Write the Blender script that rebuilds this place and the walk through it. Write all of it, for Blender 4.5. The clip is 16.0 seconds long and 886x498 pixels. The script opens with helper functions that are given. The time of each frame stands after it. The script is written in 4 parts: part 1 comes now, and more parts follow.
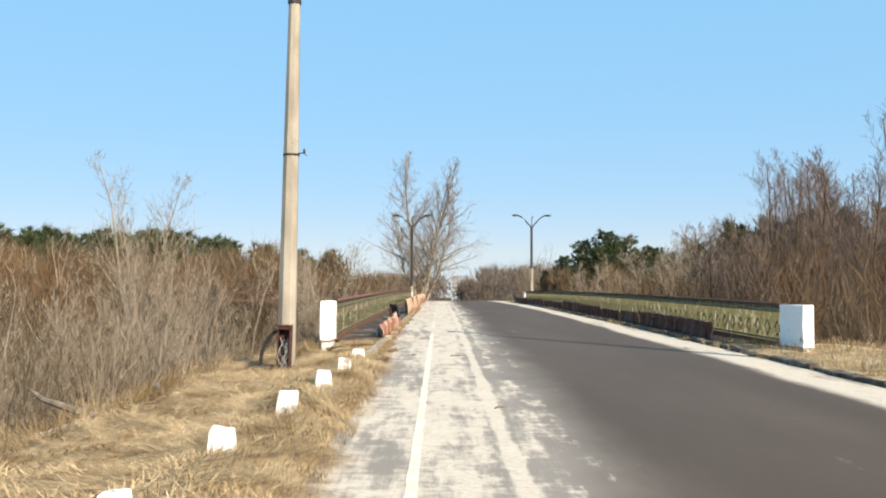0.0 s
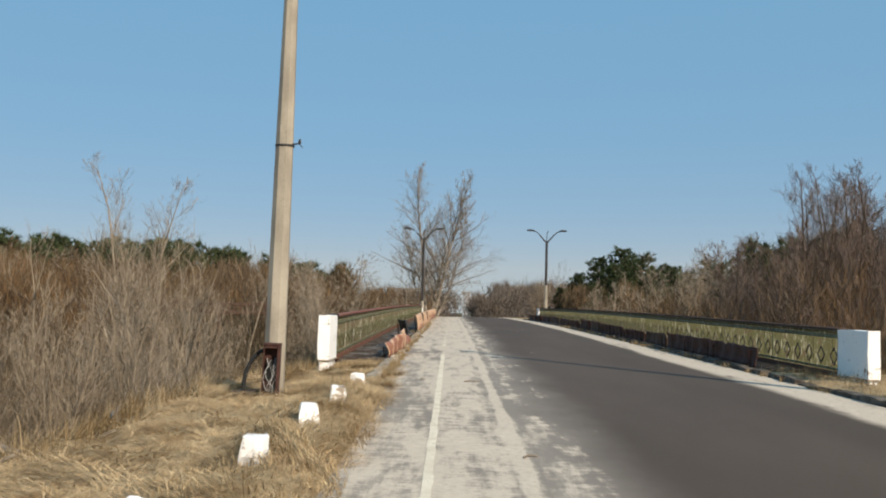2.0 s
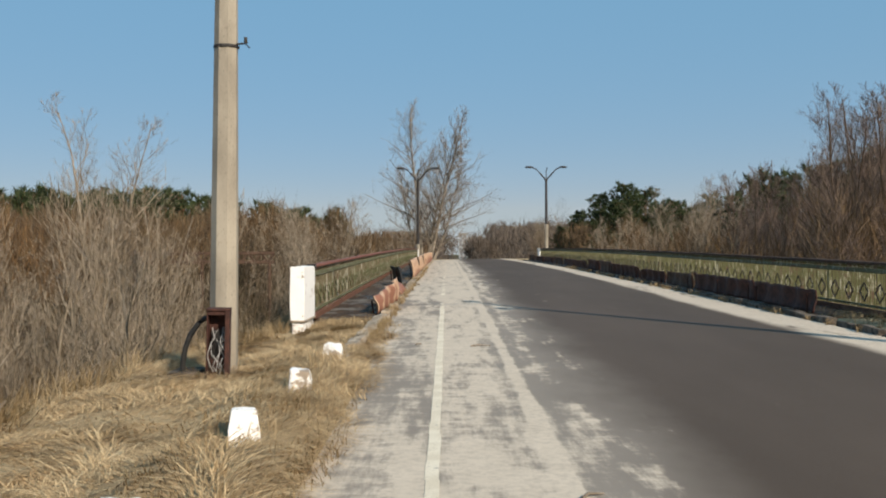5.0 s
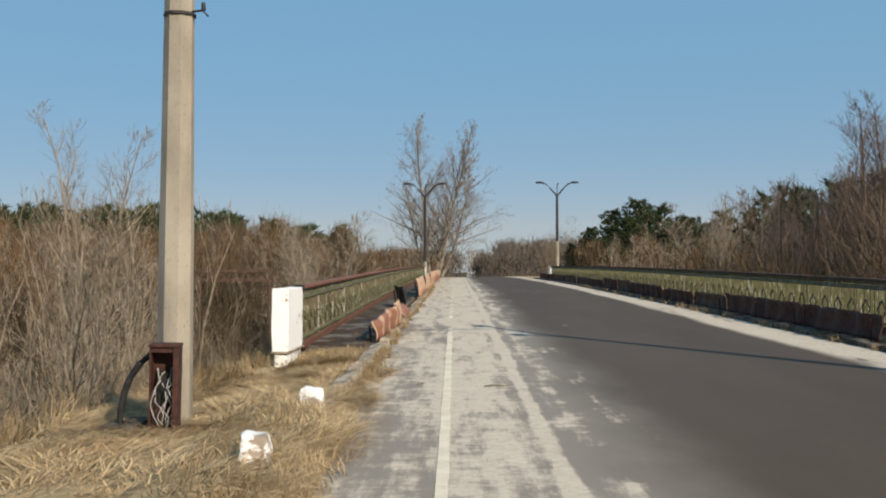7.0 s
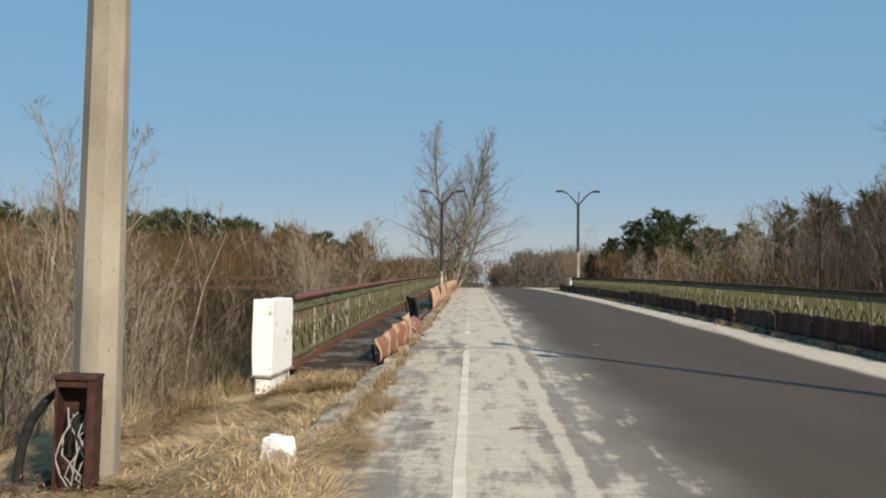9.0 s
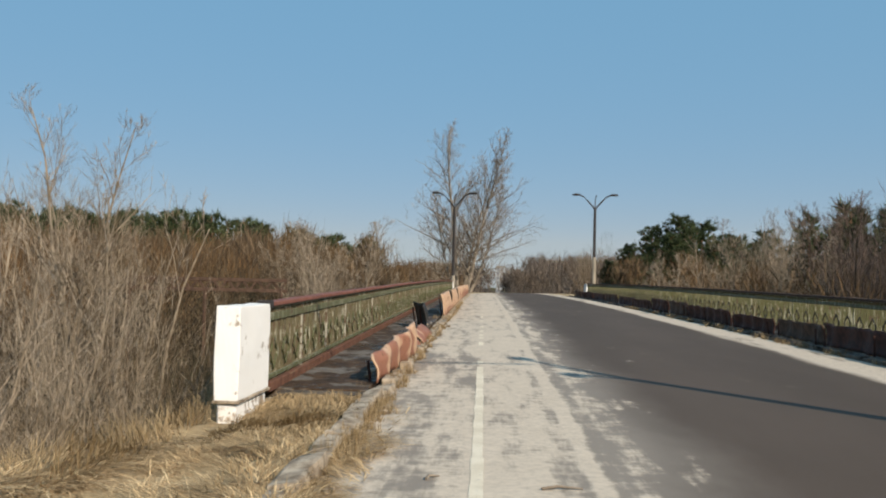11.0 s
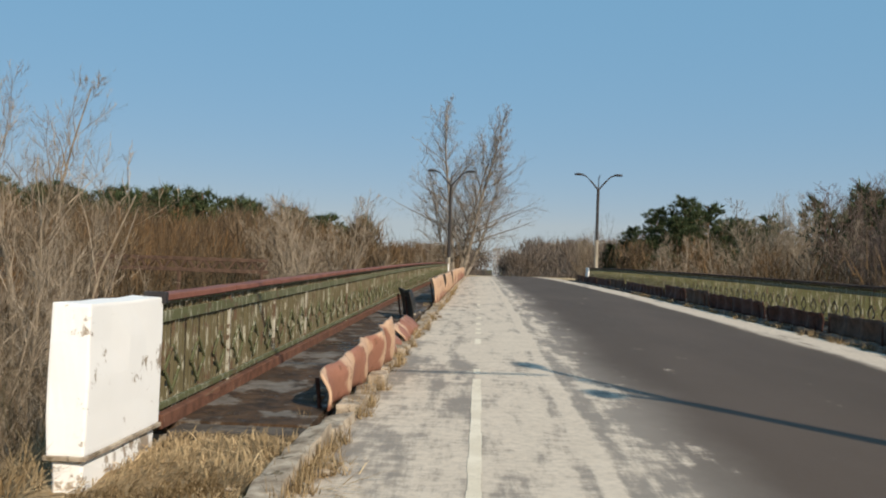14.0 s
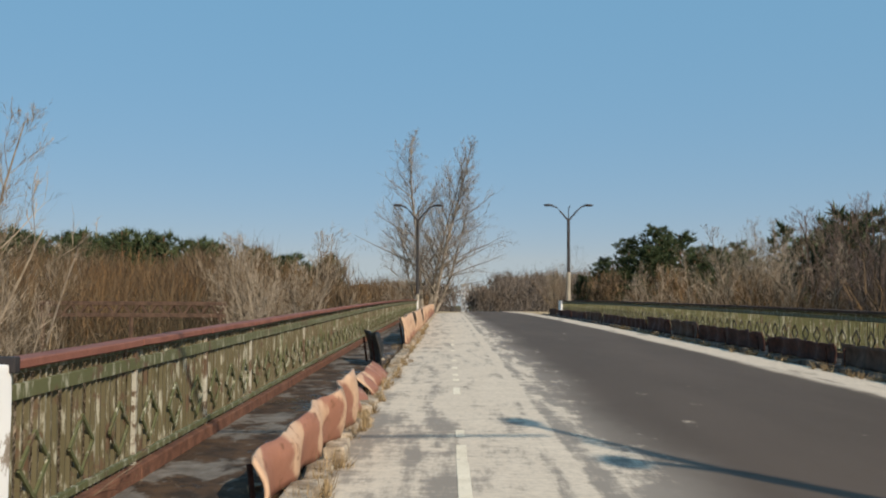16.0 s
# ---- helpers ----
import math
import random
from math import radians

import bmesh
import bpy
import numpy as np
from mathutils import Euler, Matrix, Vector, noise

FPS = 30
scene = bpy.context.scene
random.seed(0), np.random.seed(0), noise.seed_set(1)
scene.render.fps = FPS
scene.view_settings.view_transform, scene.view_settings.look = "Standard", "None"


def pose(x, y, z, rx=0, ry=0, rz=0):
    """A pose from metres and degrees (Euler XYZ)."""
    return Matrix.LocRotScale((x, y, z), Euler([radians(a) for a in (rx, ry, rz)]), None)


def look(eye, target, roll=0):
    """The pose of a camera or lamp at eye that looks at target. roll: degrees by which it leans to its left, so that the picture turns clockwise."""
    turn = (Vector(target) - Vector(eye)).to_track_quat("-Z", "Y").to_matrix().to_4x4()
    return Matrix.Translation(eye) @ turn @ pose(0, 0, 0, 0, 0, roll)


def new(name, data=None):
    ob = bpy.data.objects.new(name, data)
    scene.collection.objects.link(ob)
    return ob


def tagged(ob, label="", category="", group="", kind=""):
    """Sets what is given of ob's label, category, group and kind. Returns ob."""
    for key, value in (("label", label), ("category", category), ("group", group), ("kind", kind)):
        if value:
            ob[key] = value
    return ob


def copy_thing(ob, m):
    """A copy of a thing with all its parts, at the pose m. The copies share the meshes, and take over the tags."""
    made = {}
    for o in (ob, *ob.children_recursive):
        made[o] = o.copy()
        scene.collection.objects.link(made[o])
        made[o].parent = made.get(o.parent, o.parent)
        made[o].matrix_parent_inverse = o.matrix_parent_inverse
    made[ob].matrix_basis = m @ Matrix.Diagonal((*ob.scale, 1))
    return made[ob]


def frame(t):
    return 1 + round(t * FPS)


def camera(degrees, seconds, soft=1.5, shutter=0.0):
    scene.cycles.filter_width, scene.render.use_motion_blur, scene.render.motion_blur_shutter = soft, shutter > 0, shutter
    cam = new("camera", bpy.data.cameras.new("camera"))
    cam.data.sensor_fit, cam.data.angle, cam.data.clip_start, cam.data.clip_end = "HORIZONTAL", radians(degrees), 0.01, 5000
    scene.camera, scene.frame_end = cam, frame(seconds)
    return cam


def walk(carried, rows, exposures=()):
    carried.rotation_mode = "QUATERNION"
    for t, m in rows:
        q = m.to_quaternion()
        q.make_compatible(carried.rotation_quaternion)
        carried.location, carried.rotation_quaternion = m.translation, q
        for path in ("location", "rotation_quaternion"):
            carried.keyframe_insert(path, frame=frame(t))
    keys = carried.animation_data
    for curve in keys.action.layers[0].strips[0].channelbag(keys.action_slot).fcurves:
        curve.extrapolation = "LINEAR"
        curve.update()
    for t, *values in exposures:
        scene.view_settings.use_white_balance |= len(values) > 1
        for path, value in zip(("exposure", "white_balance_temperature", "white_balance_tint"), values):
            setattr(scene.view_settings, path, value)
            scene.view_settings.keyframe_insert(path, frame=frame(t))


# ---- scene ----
cam = camera(50.0, 16.0, soft=2.0)
PATH = [
    (0, (0.163, -0.496, 1.693), (0.17, 1.502, 1.792), 0.3),
    (0.5, (0.135, 0.089, 1.709), (0.148, 2.086, 1.823), 1.2),
    (1, (0.134, 0.744, 1.732), (0.151, 2.74, 1.858), 0.2),
    (1.5, (0.126, 1.421, 1.722), (0.14, 3.416, 1.864), 0.2),
    (2, (0.109, 2.137, 1.714), (0.091, 4.133, 1.845), 1.4),
    (2.5, (0.104, 2.807, 1.724), (0.078, 4.804, 1.826), 0.6),
    (3, (0.091, 3.39, 1.723), (0.047, 5.387, 1.816), 0.1),
    (3.5, (0.054, 4.027, 1.747), (0.017, 6.026, 1.806), -1.0),
    (6, (0.042, 7.239, 1.806), (0.05, 9.239, 1.812), 0.2),
    (6.5, (0.031, 7.868, 1.817), (0.018, 9.867, 1.839), 0.4),
    (7, (0.039, 8.515, 1.827), (0.015, 10.514, 1.873), -0.2),
    (7.5, (0.052, 9.11, 1.845), (0.017, 11.109, 1.903), -0.0),
    (8, (0.034, 9.827, 1.826), (-0.027, 11.825, 1.885), 1.4),
    (8.5, (0.024, 10.458, 1.822), (-0.027, 12.456, 1.881), 1.8),
    (9, (0.017, 11.044, 1.825), (-0.043, 13.042, 1.892), 0.6),
    (11.5, (-0.046, 14.165, 1.829), (-0.135, 16.162, 1.905), 1.4),
    (12, (-0.031, 14.786, 1.846), (-0.111, 16.783, 1.919), 0.8),
    (12.5, (-0.039, 15.346, 1.859), (-0.114, 17.344, 1.928), 0.3),
    (13, (-0.051, 15.999, 1.868), (-0.13, 17.997, 1.928), -1.3),
    (13.5, (-0.039, 16.614, 1.873), (-0.12, 18.612, 1.916), 0.0),
    (14, (-0.072, 17.322, 1.873), (-0.15, 19.32, 1.911), 2.0),
    (14.5, (-0.071, 17.814, 1.875), (-0.12, 19.812, 1.927), 0.3),
    (15, (-0.104, 18.425, 1.879), (-0.145, 20.424, 1.945), 0.1),
    (15.5, (-0.172, 18.99, 1.905), (-0.201, 20.988, 1.995), -0.6),
    (16, (-0.194, 19.577, 1.897), (-0.205, 21.574, 2.013), 0.3),
]
walk(cam, [(t, look(eye, target, roll)) for t, eye, target, roll in PATH],
     exposures=[(0.0, 0.80), (0.4, 0.74), (0.9, 0.52), (1.4, 0.32), (2.0, 0.14), (2.6, 0.09), (16.0, 0.07)])

# ---- world and sun ----
SUN_TO = Vector((7.1, -10.1, 7.15)).normalized()
world = bpy.data.worlds.new("world")
scene.world = world
world.use_nodes = True
wn = world.node_tree
sky = wn.nodes.new("ShaderNodeTexSky")
sky.sky_type = "NISHITA"
sky.sun_disc = False
sky.sun_elevation = math.asin(SUN_TO.z)
sky.sun_rotation = math.atan2(SUN_TO.x, SUN_TO.y)
sky.altitude = 100
sky.air_density = 0.7
sky.dust_density = 0.5
sky.ozone_density = 1.6
wn.nodes["Background"].inputs["Strength"].default_value = 0.1
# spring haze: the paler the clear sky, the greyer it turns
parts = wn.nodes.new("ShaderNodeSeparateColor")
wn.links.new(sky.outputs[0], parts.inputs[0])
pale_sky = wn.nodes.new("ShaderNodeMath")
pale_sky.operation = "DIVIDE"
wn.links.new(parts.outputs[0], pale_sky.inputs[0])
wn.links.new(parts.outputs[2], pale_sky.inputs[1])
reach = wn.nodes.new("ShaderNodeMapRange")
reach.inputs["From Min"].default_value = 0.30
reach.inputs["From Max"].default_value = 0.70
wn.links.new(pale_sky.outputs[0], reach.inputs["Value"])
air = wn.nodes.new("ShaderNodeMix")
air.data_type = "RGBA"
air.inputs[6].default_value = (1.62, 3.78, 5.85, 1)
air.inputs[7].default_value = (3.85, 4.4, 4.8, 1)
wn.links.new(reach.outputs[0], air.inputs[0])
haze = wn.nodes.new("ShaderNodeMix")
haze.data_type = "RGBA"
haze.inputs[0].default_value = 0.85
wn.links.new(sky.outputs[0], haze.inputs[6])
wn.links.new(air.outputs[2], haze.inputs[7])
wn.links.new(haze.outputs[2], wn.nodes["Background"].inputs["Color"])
sun = new("sun", bpy.data.lights.new("sun", "SUN"))
sun.data.energy = 5.0
sun.data.angle = radians(0.45)
sun.data.color = (1.0, 0.87, 0.71)
sun.matrix_world = look(SUN_TO * 50, (0, 0, 0))


# ---- materials ----
class Mat:
    """A small node builder."""

    def __init__(self, name, rough=0.8, metal=0.0, spec=0.3):
        self.m = bpy.data.materials.new(name)
        self.m.use_nodes = True
        self.t = self.m.node_tree
        self.b = self.t.nodes["Principled BSDF"]
        self.b.inputs["Roughness"].default_value = rough
        self.b.inputs["Metallic"].default_value = metal
        self.b.inputs["Specular IOR Level"].default_value = spec
        self.co = None

    def n(self, kind, **inputs):
        node = self.t.nodes.new(kind)
        for k, v in inputs.items():
            self.put(node, k.replace("_", " "), v)
        return node

    def put(self, node, key, v):
        if isinstance(v, bpy.types.NodeSocket):
            self.t.links.new(v, node.inputs[key])
        else:
            node.inputs[key].default_value = v

    def coord(self, scale=(1, 1, 1), where="Object"):
        tc = self.n("ShaderNodeTexCoord")
        mp = self.n("ShaderNodeMapping")
        mp.inputs["Scale"].default_value = scale
        self.t.links.new(tc.outputs[where], mp.inputs["Vector"])
        return mp.outputs[0]

    def world_coord(self, scale=(1, 1, 1)):
        g = self.n("ShaderNodeNewGeometry")
        mp = self.n("ShaderNodeMapping")
        mp.inputs["Scale"].default_value = scale
        self.t.links.new(g.outputs["Position"], mp.inputs["Vector"])
        return mp.outputs[0]

    def noise(self, scale, vec, detail=5.0, rough=0.6):
        nd = self.n("ShaderNodeTexNoise", Scale=scale, Detail=detail, Roughness=rough)
        self.t.links.new(vec, nd.inputs["Vector"])
        return nd.outputs["Fac"]

    def ramp(self, fac, lo, hi):
        r = self.n("ShaderNodeMapRange")
        r.interpolation_type = "SMOOTHSTEP"
        self.put(r, "Value", fac)
        r.inputs["From Min"].default_value = lo
        r.inputs["From Max"].default_value = hi
        return r.outputs[0]

    def math(self, op, a, b=0.0):
        m = self.n("ShaderNodeMath")
        m.operation = op
        for i, v in enumerate((a, b)):
            if isinstance(v, bpy.types.NodeSocket):
                self.t.links.new(v, m.inputs[i])
            else:
                m.inputs[i].default_value = v
        return m.outputs[0]

    def mix(self, fac, a, b):
        m = self.n("ShaderNodeMix")
        m.data_type = "RGBA"
        for i, v in ((0, fac), (6, a), (7, b)):
            if isinstance(v, bpy.types.NodeSocket):
                self.t.links.new(v, m.inputs[i])
            else:
                m.inputs[i].default_value = v if i == 0 else (*v, 1)
        return m.outputs[2]

    def color(self, c):
        self.put(self.b, "Base Color", c if isinstance(c, bpy.types.NodeSocket) else (*c, 1))
        return self

    def bump(self, h, strength=0.3, dist=0.02):
        bp = self.n("ShaderNodeBump", Strength=strength, Distance=dist)
        self.t.links.new(h, bp.inputs["Height"])
        self.t.links.new(bp.outputs[0], self.b.inputs["Normal"])
        return self

    def random(self):
        return self.n("ShaderNodeObjectInfo").outputs["Random"]

    def island(self):
        return self.n("ShaderNodeNewGeometry").outputs["Random Per Island"]


def two_tone(name, a, b, scale=6.0, rough=0.8, metal=0.0, c=None, c_at=0.62, bump=0.3, dist=0.01, fine=60.0, spec=0.3, vec_scale=(1, 1, 1)):
    """Two colours by noise, a third in patches, fine grain and relief."""
    k = Mat(name, rough, metal, spec)
    v = k.world_coord(vec_scale)
    f = k.noise(scale, v)
    g = k.noise(fine, v, 3)
    col = k.mix(k.ramp(f, 0.35, 0.65), a, b)
    if c:
        col = k.mix(k.ramp(k.noise(scale * 1.7, v, 6, 0.7), c_at, c_at + 0.07), col, c)
    dark = k.mix(0.5, col, (0.02, 0.018, 0.015))
    col = k.mix(k.ramp(g, 0.55, 0.8), col, dark)
    k.color(col).bump(k.math("ADD", f, k.math("MULTIPLY", g, 0.5)), bump, dist)
    return k.m


def varied(name, a, b, rough=0.85, spec=0.2, patch=None, scale=0.14):
    """A colour that differs from piece to piece, and in patches from bush to bush."""
    k = Mat(name, rough, 0.0, spec)
    r = k.math("POWER", k.island(), 1.7)
    col = k.mix(r, a, b)
    if patch:
        v = k.world_coord()
        col = k.mix(k.ramp(k.noise(scale, v, 2), 0.46, 0.58), col, k.mix(r, *patch))
    k.color(col)
    return k.m


def asphalt_material():
    k = Mat("asphalt", 0.85, 0.0, 0.18)
    v = k.world_coord()
    grain = k.noise(90, v, 3)
    patch = k.noise(0.5, k.world_coord((1, 0.25, 1)), 4)
    col = k.mix(k.ramp(patch, 0.3, 0.7), (0.075, 0.053, 0.037), (0.096, 0.069, 0.050))
    # drifted sand: a wide band along the near edge, a narrow one along the far edge
    sep = k.n("ShaderNodeSeparateXYZ")
    k.t.links.new(v, sep.inputs[0])
    x = sep.outputs["X"]
    y = sep.outputs["Y"]
    wob = k.math("MULTIPLY", k.math("SUBTRACT", k.noise(0.35, k.world_coord((1, 0.5, 1)), 5, 0.65), 0.5), 1.5)
    xw = k.math("ADD", x, wob)
    band = k.math("SUBTRACT", 1.0, k.ramp(xw, 1.0, 2.3))
    col = k.mix(k.ramp(grain, 0.5, 0.85), col, (0.130, 0.110, 0.092))
    col = k.mix(k.math("MULTIPLY", band, 0.52), col, (0.42, 0.37, 0.31))
    streak = k.noise(1.5, k.world_coord((2.4, 0.36, 1)), 7, 0.68)
    rip = k.noise(2.6, k.world_coord((1.1, 1.7, 1)), 6, 0.7)
    blot = k.noise(0.8, k.world_coord((1, 0.6, 1)), 3)
    mixn = k.math("ADD", k.math("ADD", k.math("MULTIPLY", streak, 0.50), k.math("MULTIPLY", rip, 0.28)), k.math("MULTIPLY", blot, 0.22))
    mixn = k.math("ADD", k.math("MULTIPLY", k.math("SUBTRACT", mixn, 0.5), 1.45), 0.5)
    # a ridge of sand pushed up by wheels
    ridge = k.math("SUBTRACT", 1.0, k.ramp(k.math("ABSOLUTE", k.math("SUBTRACT", x, 0.86)), 0.03, 0.12))
    centre = k.math("SUBTRACT", 1.0, k.ramp(k.math("ABSOLUTE", k.math("SUBTRACT", x, 0.3)), 0.1, 0.75))
    amount = k.math("ADD", mixn, k.math("MULTIPLY", centre, 0.06))
    amount = k.math("ADD", amount, k.math("MULTIPLY", ridge, 0.13))
    for rut_x, deep in ((0.72, 0.03), (1.04, 0.05), (1.45, 0.03)):
        rut = k.math("SUBTRACT", 1.0, k.ramp(k.math("ABSOLUTE", k.math("SUBTRACT", x, rut_x)), 0.03, 0.13))
        amount = k.math("SUBTRACT", amount, k.math("MULTIPLY", rut, deep))
    amount = k.math("ADD", amount, k.math("MULTIPLY", k.ramp(y, 24.0, 34.0), 0.05))
    amount = k.math("SUBTRACT", amount, k.math("MULTIPLY", k.ramp(xw, 0.9, 2.3), 0.24))
    amount = k.ramp(amount, 0.42, 0.59)
    right = k.ramp(k.math("ADD", x, k.math("MULTIPLY", wob, 0.45)), 5.95, 6.3)
    right = k.math("MULTIPLY", right, k.ramp(k.noise(0.9, k.world_coord((1.6, 0.3, 1)), 6, 0.65), 0.3, 0.46))
    sand = k.math("MAXIMUM", amount, right)
    thin = k.ramp(k.noise(14, v, 5, 0.7), 0.25, 0.62)
    sand = k.math("MULTIPLY", sand, k.math("ADD", 0.62, k.math("MULTIPLY", thin, 0.38)))
    tone = k.mix(k.noise(3.0, v), (0.52, 0.44, 0.345), (0.67, 0.575, 0.46))
    k.color(k.mix(sand, col, tone))
    k.put(k.b, "Roughness", k.math("ADD", 0.72, k.math("MULTIPLY", sand, 0.2)))
    k.bump(k.math("ADD", k.math("MULTIPLY", grain, 0.5), sand), 0.35, 0.008)
    return k.m


def ground_material():
    k = Mat("dry_ground", 0.95, 0.0, 0.1)
    v = k.world_coord()
    big = k.noise(0.12, v, 5)
    mid = k.noise(1.3, v, 7, 0.68)
    fine = k.noise(22, k.world_coord((1, 2.0, 1)), 5, 0.7)
    straw = k.mix(k.ramp(mid, 0.34, 0.62), (0.19, 0.128, 0.066), (0.52, 0.39, 0.225))
    straw = k.mix(k.ramp(fine, 0.45, 0.75), straw, (0.60, 0.48, 0.31))
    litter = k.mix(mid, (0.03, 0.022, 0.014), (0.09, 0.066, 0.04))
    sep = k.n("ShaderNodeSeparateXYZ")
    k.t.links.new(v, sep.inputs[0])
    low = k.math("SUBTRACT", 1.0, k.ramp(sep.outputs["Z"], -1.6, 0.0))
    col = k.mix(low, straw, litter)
    field = k.math("MULTIPLY", k.ramp(sep.outputs["X"], 11.0, 17.0), k.ramp(big, 0.35, 0.6))
    col = k.mix(field, col, k.mix(mid, (0.08, 0.083, 0.028), (0.145, 0.132, 0.05)))
    k.color(col).bump(k.math("ADD", fine, mid), 0.6, 0.05)
    return k.m


def barrier_material():
    """Faded red and cream waves on bent sheet."""
    k = Mat("faded_red_and_cream_paint", 0.6, 0.0, 0.35)
    v = k.coord((1, 1, 1))
    sep = k.n("ShaderNodeSeparateXYZ")
    k.t.links.new(v, sep.inputs[0])
    w = k.math("MULTIPLY", k.math("SUBTRACT", k.noise(3.0, v, 3), 0.5), 1.1)
    s = k.math("ADD", k.math("ADD", k.math("MULTIPLY", sep.outputs["Y"], 6.4), k.math("MULTIPLY", sep.outputs["Z"], 4.0)), k.math("MULTIPLY", w, 3.2))
    s = k.math("ADD", s, k.math("MULTIPLY", k.math("SINE", k.math("MULTIPLY", sep.outputs["Z"], 13.0)), 0.7))
    wave = k.math("ADD", k.math("MULTIPLY", k.math("SINE", s), 0.75), k.math("SUBTRACT", k.math("MULTIPLY", sep.outputs["Z"], 2.6), 0.85))
    red = k.mix(k.noise(5, v), (0.21, 0.088, 0.055), (0.33, 0.155, 0.10))
    cream = k.mix(k.noise(7, v), (0.40, 0.235, 0.145), (0.60, 0.42, 0.28))
    col = k.mix(k.ramp(wave, -0.45, 0.05), red, cream)
    rust = k.ramp(k.noise(9, v, 7, 0.7), 0.55, 0.66)
    col = k.mix(rust, col, (0.17, 0.075, 0.04))
    k.color(col).bump(k.noise(30, v), 0.25, 0.01)
    return k.m


def whitewash_material(name, bare):
    k = Mat(name, 0.9, 0.0, 0.15)
    v = k.world_coord()
    chips = k.noise(3.2, v, 9, 0.74)
    col = k.mix(k.noise(3, v), (0.80, 0.79, 0.76), (0.86, 0.85, 0.83))
    col = k.mix(k.ramp(chips, bare, bare + 0.045), col, k.mix(k.noise(12, v), (0.20, 0.15, 0.105), (0.44, 0.38, 0.31)))
    k.color(col).bump(chips, 0.4, 0.01)
    return k.m


def deck_material():
    """Old footway asphalt: grey crust, rust-brown moss and dark wet hollows."""
    k = Mat("stained_deck_asphalt", 0.8, 0.0, 0.3)
    v = k.world_coord()
    big = k.noise(1.3, k.world_coord((1, 0.7, 1)), 6, 0.66)
    mid = k.noise(3.7, v, 6, 0.7)
    fine = k.noise(45, v, 4, 0.7)
    col = k.mix(k.ramp(mid, 0.35, 0.65), (0.026, 0.016, 0.009), (0.085, 0.048, 0.024))
    crust = k.ramp(big, 0.50, 0.56)
    col = k.mix(crust, col, k.mix(k.ramp(mid, 0.3, 0.7), (0.10, 0.085, 0.07), (0.20, 0.178, 0.152)))
    col = k.mix(k.ramp(fine, 0.55, 0.8), col, (0.03, 0.022, 0.015))
    wet = k.math("SUBTRACT", 1.0, k.ramp(big, 0.37, 0.43))
    k.color(k.mix(k.math("MULTIPLY", wet, 0.7), col, (0.014, 0.010, 0.007)))
    k.put(k.b, "Roughness", k.math("SUBTRACT", 0.82, k.math("MULTIPLY", wet, 0.62)))
    k.bump(k.math("ADD", k.math("MULTIPLY", crust, 0.8), fine), 0.5, 0.012)
    return k.m


def painted_steel(name, paint_a, paint_b, rust=(0.105, 0.066, 0.038), at=0.56):
    k = Mat(name, 0.6, 0.0, 0.35)
    v = k.world_coord()
    n1 = k.noise(4, v, 7, 0.7)
    paint = k.mix(k.noise(1.5, v), paint_a, paint_b)
    bleach = k.ramp(k.noise(6, k.world_coord((3, 3, 0.6)), 6, 0.7), 0.53, 0.62)
    paint = k.mix(k.math("MULTIPLY", bleach, 0.6), paint, (0.5, 0.48, 0.38))
    k.color(k.mix(k.ramp(n1, at, at + 0.08), paint, rust)).bump(n1, 0.4, 0.006)
    return k.m


ASPHALT = asphalt_material()
GROUND = ground_material()
BARRIER = barrier_material()
WHITE = whitewash_material("flaking_whitewash", 0.585)
WORN_WHITE = whitewash_material("worn_whitewash", 0.53)
RUST = two_tone("rusted_steel", (0.095, 0.042, 0.025), (0.165, 0.075, 0.045), 7, 0.85, c=(0.22, 0.12, 0.08))
RUST_RED = two_tone("faded_red_oxide_paint", (0.17, 0.065, 0.045), (0.24, 0.10, 0.07), 3, 0.7, c=(0.12, 0.06, 0.04))
DARK_RUST = two_tone("dark_rusted_box_steel", (0.038, 0.017, 0.013), (0.078, 0.031, 0.022), 8, 0.75, c=(0.13, 0.062, 0.042))
GIRDER = two_tone("brown_girder_rust", (0.06, 0.036, 0.024), (0.11, 0.066, 0.045), 5, 0.85)
DARK_STEEL = two_tone("dark_weathered_steel", (0.024, 0.021, 0.022), (0.042, 0.037, 0.035), 5, 0.6)
CONCRETE = two_tone("weathered_concrete", (0.25, 0.22, 0.175), (0.36, 0.32, 0.255), 2.2, 0.9, c=(0.20, 0.172, 0.135), vec_scale=(1, 1, 0.35))
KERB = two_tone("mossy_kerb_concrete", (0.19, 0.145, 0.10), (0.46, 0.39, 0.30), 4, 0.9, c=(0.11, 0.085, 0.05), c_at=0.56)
# dirt and the shade on the right kerb's road side, both in the colour
KERB_DARK = two_tone("grimy_shaded_kerb_concrete", (0.055, 0.043, 0.033), (0.15, 0.125, 0.10), 3, 0.9, c=(0.035, 0.028, 0.02), c_at=0.54)
DECK = deck_material()
OLIVE = painted_steel("olive_green_paint", (0.075, 0.085, 0.032), (0.12, 0.118, 0.055))
CHALKY = painted_steel("chalky_flaked_paint", (0.30, 0.28, 0.215), (0.44, 0.41, 0.335), at=0.50)
OLIVE_BAR = painted_steel("olive_bar_paint", (0.08, 0.07, 0.031), (0.145, 0.118, 0.066), at=0.54)
LIME_BAR = painted_steel("yellow_green_bar_paint", (0.075, 0.078, 0.025), (0.115, 0.112, 0.042), at=0.55)
